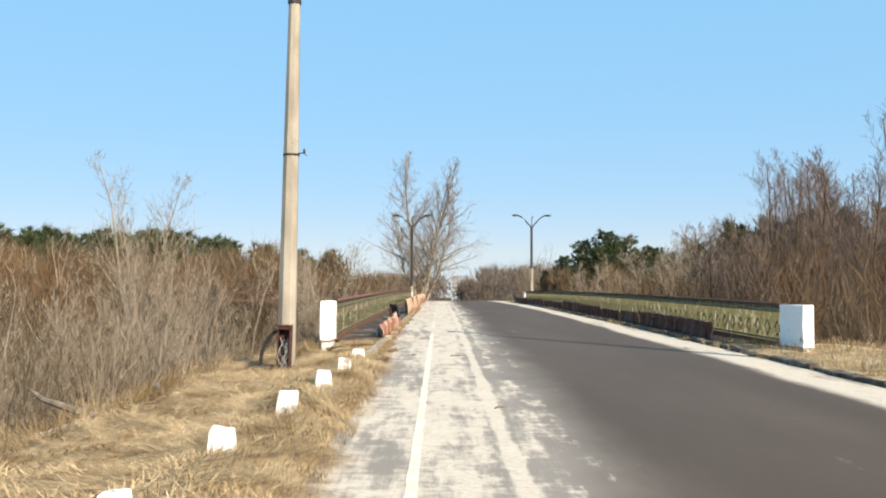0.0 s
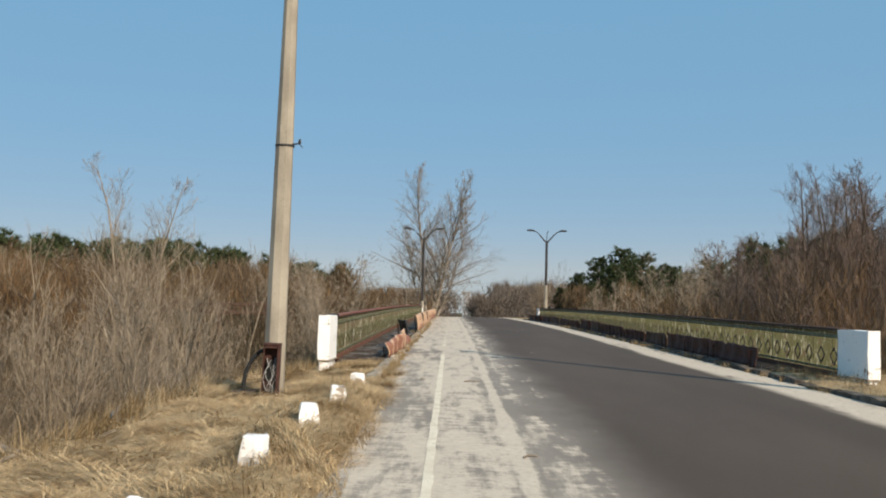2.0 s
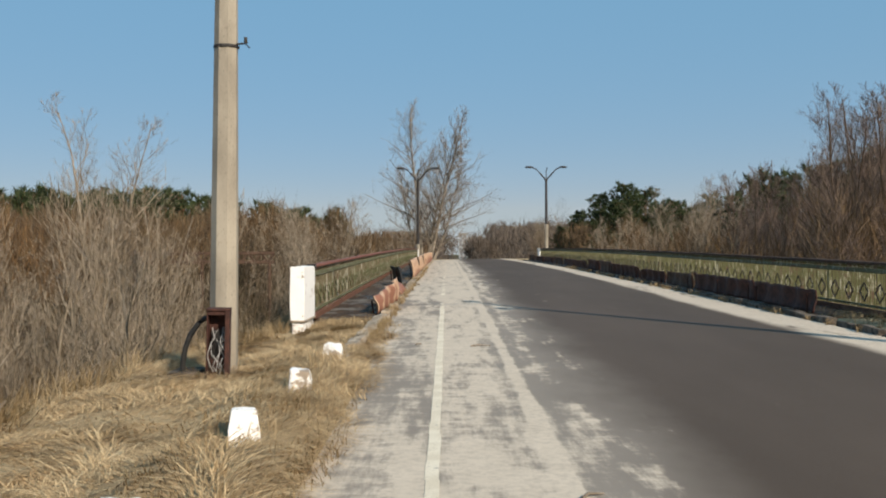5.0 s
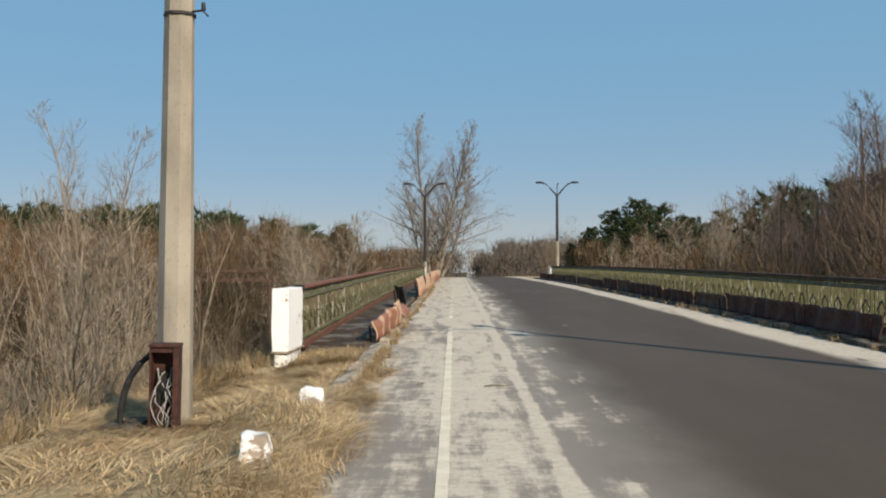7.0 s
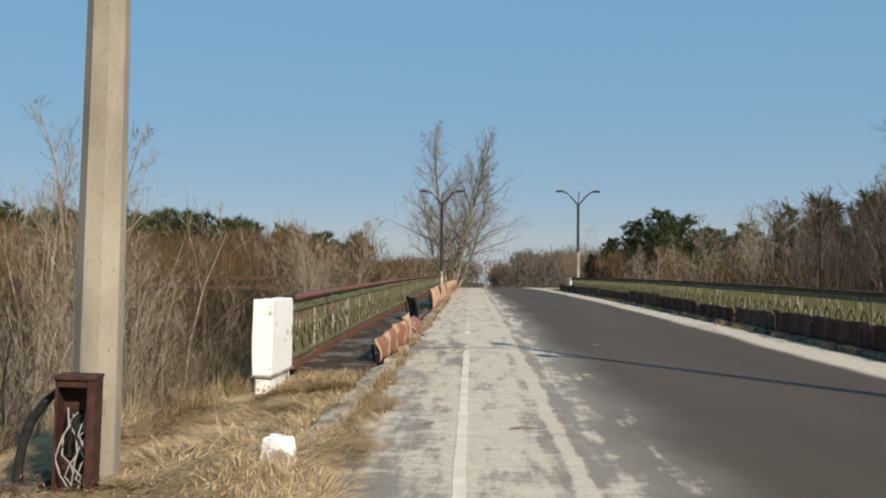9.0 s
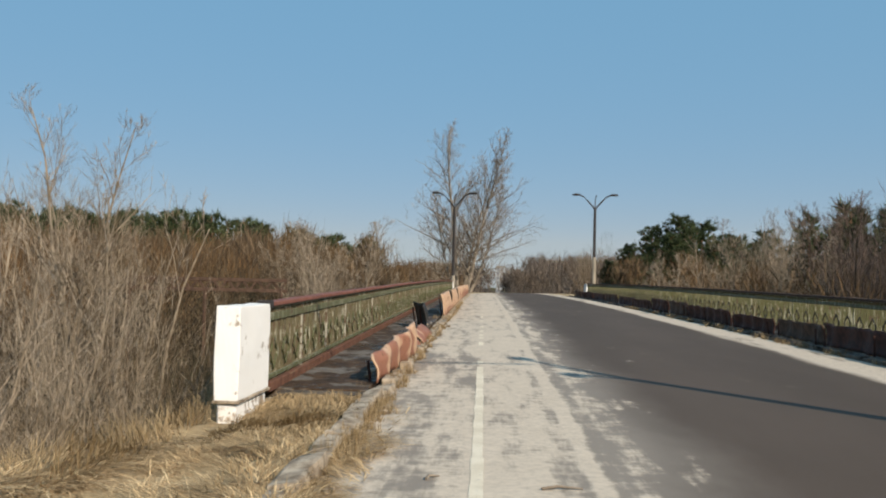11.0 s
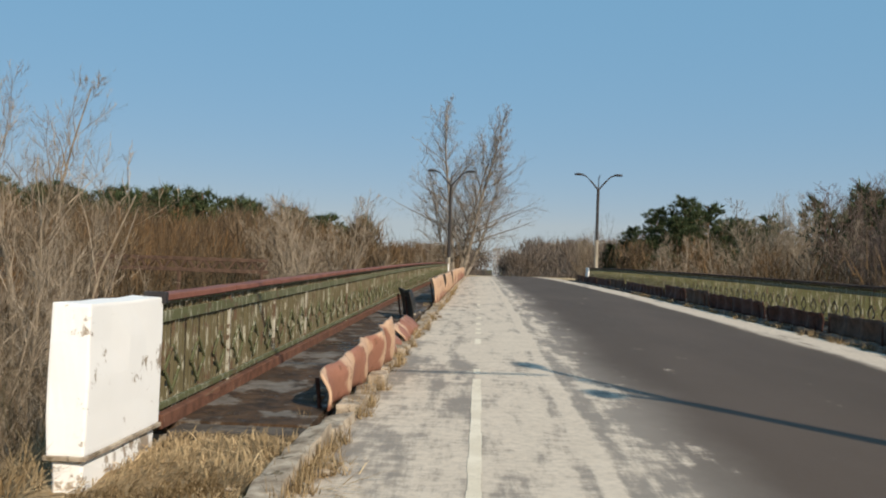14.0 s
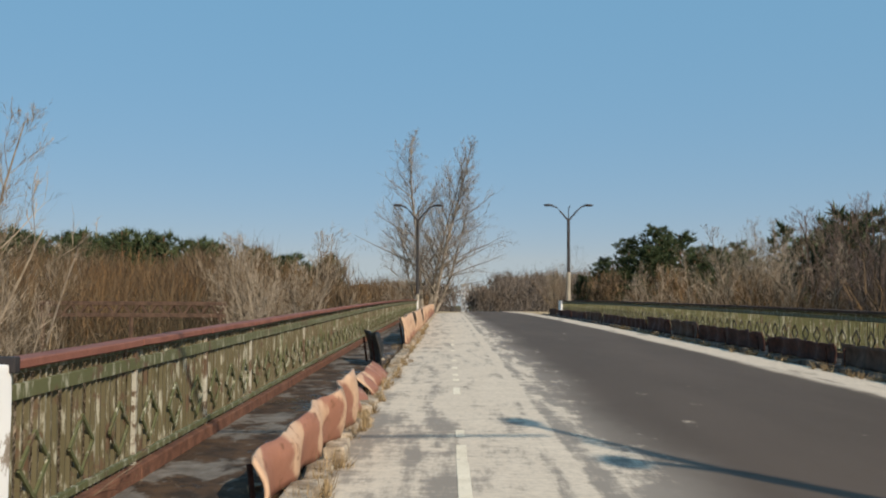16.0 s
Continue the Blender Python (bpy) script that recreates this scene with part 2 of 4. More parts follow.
LINE = two_tone("worn_road_paint", (0.66, 0.575, 0.435), (0.76, 0.68, 0.535), 3, 0.8, c=(0.42, 0.37, 0.31), c_at=0.62)
CABLE = two_tone("grey_cable_sheath", (0.30, 0.29, 0.28), (0.42, 0.41, 0.40), 12, 0.6)
BLACK = two_tone("black_rubber", (0.012, 0.012, 0.012), (0.03, 0.028, 0.026), 12, 0.6)
STRAW = varied("straw_blades", (0.34, 0.225, 0.110), (0.84, 0.63, 0.365), patch=((0.29, 0.195, 0.098), (0.78, 0.575, 0.325)), scale=1.4)
DRYGRASS = varied("brown_grass_blades", (0.17, 0.118, 0.06), (0.43, 0.32, 0.18))
BARK = two_tone("grey_bark", (0.15, 0.12, 0.09), (0.27, 0.225, 0.175), 6, 0.95)
TWIG = varied("pale_twigs", (0.062, 0.044, 0.026), (0.28, 0.210, 0.130), patch=((0.045, 0.032, 0.018), (0.19, 0.140, 0.083)), scale=0.3)
TWIG_PALE = varied("birch_pale_twigs", (0.15, 0.118, 0.083), (0.44, 0.365, 0.275))
TWIG_GREY = varied("grey_twigs", (0.062, 0.047, 0.032), (0.205, 0.158, 0.108))
TWIG_BROWN = varied("brown_twigs", (0.045, 0.030, 0.017), (0.155, 0.104, 0.060))
TWIG_RUST = varied("russet_willow_twigs", (0.070, 0.040, 0.018), (0.24, 0.140, 0.062))
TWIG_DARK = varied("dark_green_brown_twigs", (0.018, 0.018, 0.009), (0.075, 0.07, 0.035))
# brown darkened to paint the shade in gaps between the front shrubs
TWIG_SHADE = varied("shaded_brown_twigs", (0.036, 0.026, 0.016), (0.165, 0.12, 0.072), patch=((0.026, 0.023, 0.013), (0.11, 0.09, 0.05)), scale=0.25)
TWIG_MIX = varied("brown_and_russet_twigs", (0.055, 0.038, 0.023), (0.19, 0.135, 0.083), patch=((0.062, 0.038, 0.018), (0.21, 0.130, 0.062)))
TWIG_MAUVE = varied("mauve_brown_twigs", (0.095, 0.067, 0.053), (0.27, 0.20, 0.16))
# distance haze is mixed into this colour: brown twigs lifted towards grey
TWIG_HAZE = varied("far_twigs_greyed_for_haze", (0.105, 0.086, 0.072), (0.205, 0.170, 0.142), patch=((0.085, 0.068, 0.054), (0.17, 0.136, 0.108)), scale=0.06)
TWIG_POPLAR = varied("grey_poplar_twigs", (0.17, 0.14, 0.11), (0.42, 0.36, 0.295))
BARK_PALE = two_tone("pale_smooth_bark", (0.16, 0.125, 0.086), (0.32, 0.26, 0.188), 5, 0.9)
BARK_GREY = two_tone("grey_poplar_bark", (0.13, 0.11, 0.085), (0.30, 0.26, 0.21), 2, 0.95)
BARK_BROWN = two_tone("brown_bark", (0.07, 0.048, 0.033), (0.14, 0.10, 0.07), 6, 0.95)
NEEDLE = varied("pine_needles", (0.022, 0.036, 0.016), (0.085, 0.105, 0.042), 0.7)
PINEBARK = two_tone("pine_bark", (0.16, 0.08, 0.045), (0.27, 0.15, 0.085), 5, 0.95)
# pale panels; the low-contrast grey-blue paints in the distance haze
FACADE = two_tone("hazed_pale_panel_facade", (0.36, 0.375, 0.39), (0.42, 0.435, 0.445), 0.3, 0.9)
PANE = two_tone("dark_window_glass", (0.16, 0.18, 0.2), (0.2, 0.22, 0.24), 0.5, 0.2)


# ---- helpers of this scene ----
def road_z(y):
    """The road's height along the bridge's hump."""
    if y < -40:
        return -1.007 + 0.028 * (y + 40)
    if y > 190:
        return max(-5.0, 0.431 - 0.0163 * (y - 190))
    return -0.01 + 0.021 * y - 9.83e-5 * y * y


def road_bend(y):
    """Past the bridge the road swings gently aside."""
    return 3.2 * smooth(97, 125, y) + max(0.0, y - 125) * 0.02


def smooth(a, b, v):
    t = min(1.0, max(0.0, (v - a) / (b - a)))
    return t * t * (3 - 2 * t)


def mesh_of(bm, name, material):
    me = bpy.data.meshes.new(name)
    bm.normal_update()
    bm.to_mesh(me)
    bm.free()
    me.materials.append(material)
    return me


def part(name, bm, material, parent, label=""):
    """Links a bmesh as one mesh object under a thing or part."""
    ob = new(name, mesh_of(bm, name, material))
    ob.parent = parent
    if label:
        tagged(ob, label)
    return ob


def shared(name, me, parent, m=None):
    ob = new(name, me)
    ob.parent = parent
    if m is not None:
        ob.matrix_basis = m
    return ob


def raw(name, verts, faces, material):
    me = bpy.data.meshes.new(name)
    me.from_pydata(verts, [], faces)
    me.materials.append(material)
    me.update()
    return me


def box(bm, x0, x1, y0, y1, z0, z1, bevel=0.0, seg=1):
    r = bmesh.ops.create_cube(bm, size=1)
    vs = r["verts"]
    bmesh.ops.transform(bm, verts=vs, matrix=Matrix.LocRotScale(((x0 + x1) / 2, (y0 + y1) / 2, (z0 + z1) / 2), None, (x1 - x0, y1 - y0, z1 - z0)))
    if bevel:
        es = list({e for v in vs for e in v.link_edges})
        bmesh.ops.bevel(bm, geom=es, offset=bevel, segments=seg, affect="EDGES", profile=0.7)
    return vs


def roughen(bm, amount, scale=3.0, seed=0.0):
    for v in bm.verts:
        o = noise.noise_vector(v.co * scale + Vector((seed, seed * 1.7, seed * 0.6)))
        v.co += o * amount


def tube(verts, faces, pts, radii, sides=4):
    """A tapered tube along points."""
    base = len(verts)
    n = len(pts)
    for i, p in enumerate(pts):
        d = (pts[min(i + 1, n - 1)] - pts[max(i - 1, 0)])
        d = d.normalized() if d.length > 1e-6 else Vector((0, 0, 1))
        u = d.orthogonal().normalized()
        w = d.cross(u)
        for k in range(sides):
            a = 2 * math.pi * k / sides
            verts.append(p + (u * math.cos(a) + w * math.sin(a)) * radii[i])
    for i in range(n - 1):
        for k in range(sides):
            a, b = base + i * sides + k, base + i * sides + (k + 1) % sides
            faces.append((a, b, b + sides, a + sides))


def tube_bm(pts, radii, sides=8, cap=True):
    vs, fs = [], []
    tube(vs, fs, [Vector(p) for p in pts], radii, sides)
    if cap:
        fs.append(tuple(reversed(range(sides))))
        fs.append(tuple(range(len(vs) - sides, len(vs))))
    bm = bmesh.new()
    made = [bm.verts.new(v) for v in vs]
    for f in fs:
        bm.faces.new([made[i] for i in f])
    return bm


# ---- ground, road, bridge ----
Y0, Y1 = 25.2, 95.0      # the bridge's two ends


def ground_z(x, y):
    road = road_z(y) - 0.03
    under = smooth(Y0 - 0.6, Y0 + 9, y) * (1 - smooth(Y1 - 9, Y1 + 0.6, y))
    low = -5.2 if x < 3 else -3.4
    low += 0.5 * noise.noise(Vector((x * 0.05, y * 0.05, 0)))
    edge = 3.5 + 0.35 * noise.noise(Vector((0, y * 0.25, 3)))
    near_bridge = smooth(19.5, 22.8, y)
    edge -= 0.6 * near_bridge
    left = smooth(0, 9.0 - 5.0 * near_bridge, -x - edge)
    right = smooth(0, 14.0, x - 10.5)
    bank = road * (1 - under) + low * under
    z = bank
    if x < 0:
        z = bank * (1 - left) + low * left
        if x < -0.9:
            berm = 0.17 * smooth(0.8, 1.35, -x) * (1 - smooth(1.6, 2.5, -x)) * (1 - smooth(17.5, 20.5, y))
            z += berm - 0.05 * smooth(1.9, 2.7, -x) + (0.06 * noise.noise(Vector((x * 1.1, y * 0.8, 7))) + 0.085 * noise.noise(Vector((x * 2.6, y * 2.2, 1))) + 0.03 * noise.noise(Vector((x * 6, y * 5, 2)))) * smooth(1.0, 1.6, -x)
    else:
        z = bank * (1 - right) + low * right
        if x > 7.4:
            z += 0.06 + 0.06 * noise.noise(Vector((x * 0.9, y * 0.6, 9)))
    return z


def ground():
    xs = [-1500, -600, -250, -130, -80, -55, -40, -30, -24, -19, -15, -12.5] + [-11 + 0.5 * i for i in range(13)]
    xs += [-4.6 + 0.2 * i for i in range(19)] + [-0.8, 0, 2, 4, 6, 7, 7.4, 7.8, 8.2, 8.6, 9, 9.5, 10, 10.5, 11, 12, 13, 14, 16, 18, 20, 23, 26, 32, 40, 55, 80, 130, 250, 600, 1500]
    ys = [-600, -200, -80, -40, -20, -10, -5] + [-2 + 0.8 * i for i in range(7)] + [3.6 + 0.2 * i for i in range(110)]
    ys += [26.5 + 1.5 * i for i in range(50)] + [104, 112, 120, 135, 150, 170, 190, 220, 250, 300, 370, 450, 600, 900, 1600, 3500]
    verts, faces = [], []
    for y in ys:
        for x in xs:
            z = ground_z(x, y)
            if -0.85 < x < 7.3:
                z = min(z, road_z(y) - 0.05)
            verts.append((x, y, z))
    w = len(xs)
    for j in range(len(ys) - 1):
        for i in range(w - 1):
            a = j * w + i
            faces.append((a, a + 1, a + 1 + w, a + w))
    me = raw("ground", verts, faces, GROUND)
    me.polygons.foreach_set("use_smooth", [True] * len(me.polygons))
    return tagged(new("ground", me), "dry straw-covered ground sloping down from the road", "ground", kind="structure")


ground()


def strip(name, x0, x1, ys, dz, material, nx=1, skirt=0.0):
    verts, faces = [], []
    w = nx + 1
    for y in ys:
        for i in range(w):
            verts.append((x0 + (x1 - x0) * i / nx + road_bend(y), y, road_z(y) + dz))
    for j in range(len(ys) - 1):
        for i in range(nx):
            a = j * w + i
            faces.append((a, a + 1, a + 1 + w, a + w))
    if skirt:
        n = len(verts)
        verts += [(x, y, z - skirt) for x, y, z in verts]
        for j in range(len(ys) - 1):
            for i in (0, nx):
                a, b = j * w + i, (j + 1) * w + i
                faces.append((a, b, b + n, a + n))
        for j in (0, len(ys) - 1):
            for i in range(nx):
                a = j * w + i
                faces.append((a, a + 1, a + 1 + n, a + n))
    return raw(name, verts, faces, material)


YS = [-60 + 2.5 * i for i in range(205)]
tagged(new("road", strip("road", -1.22, 7.2, YS, 0.0, ASPHALT, 6)), "grey asphalt road with drifts of pale sand along its edges", "road", kind="structure")


def road_line():
    bits = []
    verts, faces = [], []
    rng = random.Random(4)
    y = -30.0
    while y < 52:
        if y > 28.5 and rng.random() < 0.75:
            y += 0.5
            continue
        x0, x1 = -0.108 + rng.uniform(-0.006, 0.006), -0.008 + rng.uniform(-0.006, 0.006)
        b = len(verts)
        for yy in (y, y + 0.5):
            for x in (x0, x1):
                verts.append((x, yy, road_z(yy) + 0.004))
        faces.append((b, b + 1, b + 3, b + 2))
        y += 0.5
    me = raw("road_line", verts, faces, LINE)
    tagged(new("road_line", me), "worn white painted edge line on the asphalt", "road marking", kind="structure")


road_line()


def bridge_deck():
    ys = [Y0 + (Y1 - Y0) * i / 40 for i in range(41)]
    tagged(new("bridge_deck", strip("bridge_deck", -2.95, 8.95, ys, -0.06, CONCRETE, 1, 0.7)), "concrete bridge deck slab under the road", "bridge deck", kind="structure")
    for name, x0, x1 in (("walkway_1", -2.95, -1.44), ("walkway_2", 7.42, 8.95)):
        tagged(new(name, strip(name, x0, x1, ys, 0.06, DECK, 3, 0.1)), "stained and puddled asphalt footway along the bridge railing", "footway", kind="structure")


bridge_deck()


def kerbs():
    rng = random.Random(11)
    meshes, grimy = [], []
    for i in range(4):
        bm = bmesh.new()
        box(bm, -0.1, 0.1, -0.48, 0.48, -0.12, 0.15, 0.03, 2)
        bmesh.ops.subdivide_edges(bm, edges=[e for e in bm.edges if e.calc_length() > 0.4], cuts=3)
        roughen(bm, 0.035, 5.0, i * 3.1)
        meshes.append(mesh_of(bm, "kerb_stone", KERB))
        # darker copies for the right kerb: grime, with its shaded side painted in
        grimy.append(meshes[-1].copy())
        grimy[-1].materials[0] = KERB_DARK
    for name, x, a, b in (("kerb_1", -1.33, 18.4, 96.0), ("kerb_2", 7.32, 12.0, 96.0)):
        root = tagged(new(name), "broken concrete kerb stones edging the road", "kerb", kind="structure")
        y = a
        while y < b:
            lift = rng.uniform(-0.11, -0.03)
            if rng.random() < 0.1:
                y += rng.uniform(0.2, 0.6)
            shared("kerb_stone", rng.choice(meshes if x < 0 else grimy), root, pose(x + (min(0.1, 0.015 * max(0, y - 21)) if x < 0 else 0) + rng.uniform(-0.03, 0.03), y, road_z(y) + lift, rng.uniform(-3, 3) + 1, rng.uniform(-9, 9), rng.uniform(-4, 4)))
            y += 0.98 + rng.uniform(0, 0.05)


kerbs()


def end_pier(x, y, length, side, thick=0.26, label="whitewashed concrete end block of the bridge railing, paint flaking"):
    """A slab that ends a railing: wide upper block over a ledge and a narrower foot."""
    z = road_z(y + length / 2)
    root = tagged(new("railing_end_block"), label, "end block", "railing end blocks")
    root.matrix_basis = pose(x, y, z)
    bm = bmesh.new()
    box(bm, -thick / 2, thick / 2, 0, length, 0.13, 1.12, 0.02, 2)
    bmesh.ops.subdivide_edges(bm, edges=bm.edges[:], cuts=3, use_grid_fill=True)
    roughen(bm, 0.012, 4, x)
    part("upper_block", bm, WHITE, root)
    bm = bmesh.new()
    box(bm, -thick / 2 - 0.015, thick / 2 + 0.015, -0.015, length + 0.01, 0.10, 0.135, 0.006)
    roughen(bm, 0.01, 6, x)
    part("ledge", bm, KERB, root, "dark cracked ledge")
    bm = bmesh.new()
    box(bm, -thick / 2 + 0.03, thick / 2 - 0.03, 0.03, length - 0.03, -0.35, 0.11, 0.02, 1)
    bmesh.ops.subdivide_edges(bm, edges=bm.edges[:], cuts=2, use_grid_fill=True)
    roughen(bm, 0.02, 5, x + 2)
    part("foot", bm, WORN_WHITE, root, "chipped whitewashed foot")
    return root


end_pier(-2.69, 23.35, 1.42, -1)
end_pier(8.70, 21.5, 1.5, 1)
end_pier(-2.69, 93.6, 1.4, -1)
end_pier(8.70, 93.6, 1.4, 1)


def railing_meshes(bar_material, diamond_material):
    meshes = {}
    bm = bmesh.new()
    box(bm, -0.014, 0.014, -0.011, 0.011, 0.17, 1.04)
    meshes["bar"] = mesh_of(bm, "baluster", bar_material)
    bm = bmesh.new()
    h, w = 0.19, 0.20
    for sy in (-1, 1):
        for sz in (-1, 1):
            a, b = Vector((0, 0, sz * h)), Vector((0, sy * w, 0))
            d = (b - a).normalized()
            n = Vector((0, -d.z, d.y)) * 0.013
            vs = [bm.verts.new(p + Vector((dx, 0, 0))) for dx in (-0.008, 0.008) for p in (a - n, a + n, b + n, b - n)]
            for f in ((0, 1, 2, 3), (7, 6, 5, 4), (0, 4, 5, 1), (1, 5, 6, 2), (2, 6, 7, 3), (3, 7, 4, 0)):
                bm.faces.new([vs[i] for i in f])
    bmesh.ops.recalc_face_normals(bm, faces=bm.faces[:])
    meshes["diamond"] = mesh_of(bm, "diamond", diamond_material)
    return meshes


def railing(x, y0, y1, inward, bar_material, diamond_material, label, count=16):
    """Sections between posts, each with a cap rail, two flat rails, a foot beam, bars and diamonds."""
    meshes = railing_meshes(bar_material, diamond_material)
    rng = random.Random(int(abs(x) * 10))
    length = (y1 - y0) / count
    for s in range(count):
        ya, yb = y0 + s * length, y0 + (s + 1) * length
        za, zb = road_z(ya), road_z(yb)
        tilt = math.degrees(math.atan2(zb - za, yb - ya))
        root = tagged(new("railing_section"), label, "railing", "bridge railing sections")
        root.matrix_basis = pose(x, ya, za, tilt)
        L = length - 0.004
        bm = bmesh.new()
        box(bm, -0.085, 0.085, 0, L, 1.075, 1.13, 0.008)
        bmesh.ops.subdivide_edges(bm, edges=[e for e in bm.edges if e.calc_length() > 2], cuts=4)
        roughen(bm, 0.008, 1.3, s * 2.7 + x)
        # the right cap shows its shaded side; that shade is put in as dark brown
        part("cap_rail", bm, RUST_RED if inward < 0 else GIRDER, root, "faded red cap rail" if inward < 0 else "cap rail coloured dark brown for its shaded side")
        bm = bmesh.new()
        box(bm, -0.02 - 0.02 * inward, 0.02 - 0.02 * inward, 0, L, 0.90, 0.99, 0.004)
        box(bm, -0.03, 0.03, 0, L, 1.045, 1.072)
        part("upper_rail", bm, OLIVE, root, "olive green flat rail")
        bm = bmesh.new()
        box(bm, -0.02 - 0.02 * inward, 0.02 - 0.02 * inward, 0, L, 0.20, 0.25, 0.004)
        part("lower_rail", bm, OLIVE, root)
        bm = bmesh.new()
        box(bm, -0.08, 0.08, 0, L, 0.05, 0.17, 0.01)
        bmesh.ops.subdivide_edges(bm, edges=[e for e in bm.edges if e.calc_length() > 2], cuts=5)
        roughen(bm, 0.008, 2.3, s * 1.7 + x)
        part("foot_beam", bm, RUST, root, "rusted foot beam")
        bm = bmesh.new()
        box(bm, -0.03, 0.03, -0.026, 0.026, 0.05, 1.076, 0.006)
        white = inward < 0 and (s in (1, 3) or rng.random() < 0.22)
        part("post", bm, CHALKY if white else OLIVE, root, "post with flaking white paint" if white else "")
        n = int(length / 0.1)
        for i in range(1, n):
            shared("baluster", meshes["bar"], root, pose(rng.uniform(-0.003, 0.003), i * length / n, 0, 0, rng.uniform(-0.6, 0.6), rng.uniform(-8, 8)))
        k = int(length / 0.66)
        for i in range(k):
            shared("diamond", meshes["diamond"], root, pose(-0.026 * inward, (i + 0.5) * length / k, 0.50))


railing(-2.62, Y0 - 0.4, 93.5, -1, OLIVE_BAR, OLIVE, "ornamental steel bridge railing, olive paint flaking, red cap rail", 32)
railing(8.70, 23.1, 93.5, 1, LIME_BAR, DARK_STEEL, "ornamental steel bridge railing, yellow-green paint, dark diamonds")


def barrier(x, y, length, height, lean, seed, material, label, sink=0.0, turn=0.0, lean_end=None, height_end=None):
    """A bent sheet guard on short stakes along the kerb, its lean changing along its length."""
    lean_end = lean if lean_end is None else lean_end
    height_end = height if height_end is None else height_end
    root = tagged(new("sheet_barrier"), label, "barrier", "bent sheet barriers")
    root.matrix_basis = pose(x, y, road_z(y) + 0.10 - sink, math.degrees(math.atan2(road_z(y + length) - road_z(y), length)), 0, turn)
    ny, nz = max(8, int(length * 9)), 7
    verts, faces = [], []
    for layer, off in ((0, 0.0), (1, -0.025)):
        for j in range(ny + 1):
            yy = length * j / ny
            s = yy / length
            ln = radians(lean + (lean_end - lean) * s) + 0.22 * noise.noise(Vector((yy * 0.9, seed, 8)))
            hh = height + (height_end - height) * s
            rag = 0.035 * noise.noise(Vector((yy * 1.3, seed, 0))) + 0.03 * noise.noise(Vector((yy * 5, seed, 4)))
            for i in range(nz + 1):
                q = i / nz
                bulge = 0.034 * math.sin(yy * 6.4 + q * 1.6 + seed) + 0.04 * noise.noise(Vector((yy * 1.1, q * 2, seed))) + 0.04 * math.sin(q * 3.1) + off
                up = q * (hh + rag) + 0.02 * noise.noise(Vector((yy * 3, 2, seed)))
                verts.append((bulge * math.cos(ln) + up * math.sin(ln), yy, up * math.cos(ln) - bulge * math.sin(ln)))
    w = nz + 1
    m = (ny + 1) * w
    for j in range(ny):
        for i in range(nz):
            a = j * w + i
            faces.append((a, a + w, a + w + 1, a + 1))
            faces.append((m + a, m + a + 1, m + a + w + 1, m + a + w))
    rim = [j * w for j in range(ny + 1)] + [ny * w + i for i in range(1, nz + 1)] + [j * w + nz for j in range(ny - 1, -1, -1)] + [i for i in range(nz - 1, 0, -1)]
    for a, b in zip(rim, rim[1:] + rim[:1]):
        faces.append((a, a + m, b + m, b))
    me = raw("sheet", verts, faces, material)
    me.polygons.foreach_set("use_smooth", [True] * len(me.polygons))
    shared("sheet", me, root)
    for k in range(max(2, int(length / 1.6))):
        bm = bmesh.new()
        yy = 0.25 + k * (length - 0.5) / max(1, int(length / 1.6) - 1)
        ln = radians(lean + (lean_end - lean) * yy / length)
        top = (height + (height_end - height) * yy / length) * 0.8
        part("stake", tube_bm([(-0.09, yy, -0.15), (-0.1 + top * math.sin(ln) * 0.9, yy, top * math.cos(ln))], [0.022, 0.022], 5), DARK_RUST, root, "rusted steel stake")
    return root


LEFT_BARRIER = "bent sheet barrier in faded red and cream, leaning over footway"
barrier(-1.41, 25.85, 4.2, 0.32, -10, 1, BARRIER, LEFT_BARRIER, 0.03, -2.6, 2, 0.60)
barrier(-1.24, 30.2, 2.4, 0.40, -35, 2, BARRIER, LEFT_BARRIER, 0.05, 0, -55, 0.36)
barrier(-1.22, 32.8, 3.4, 0.36, -40, 3, BARRIER, LEFT_BARRIER, 0.05, 0, -55)
# one short sheet in plain black instead of red and cream
barrier(-1.42, 37.6, 1.8, 0.62, -10, 4, BLACK, "short black sheet barrier beside the kerb", 0.02, 12)
for i in range(6):
    barrier(-1.26, 44.5 + i * 7.6, 7.0, 0.72, -12 + 6 * (i % 3), 5 + i, BARRIER, LEFT_BARRIER)
rr = random.Random(21)
yy = 25.5
while yy < 90:
    ln = rr.uniform(3.2, 6.5)
    # rust in dark tones that also paint the shade on the road-facing side
    barrier(7.62, yy, ln, rr.uniform(0.38, 0.52), rr.uniform(-10, 8), 30 + int(yy), GIRDER if rr.random() < 0.3 else DARK_RUST, "rusty bent sheet barrier behind the kerb, darkened for its shaded side", 0.02)
    yy += ln + rr.uniform(0.0, 0.4)


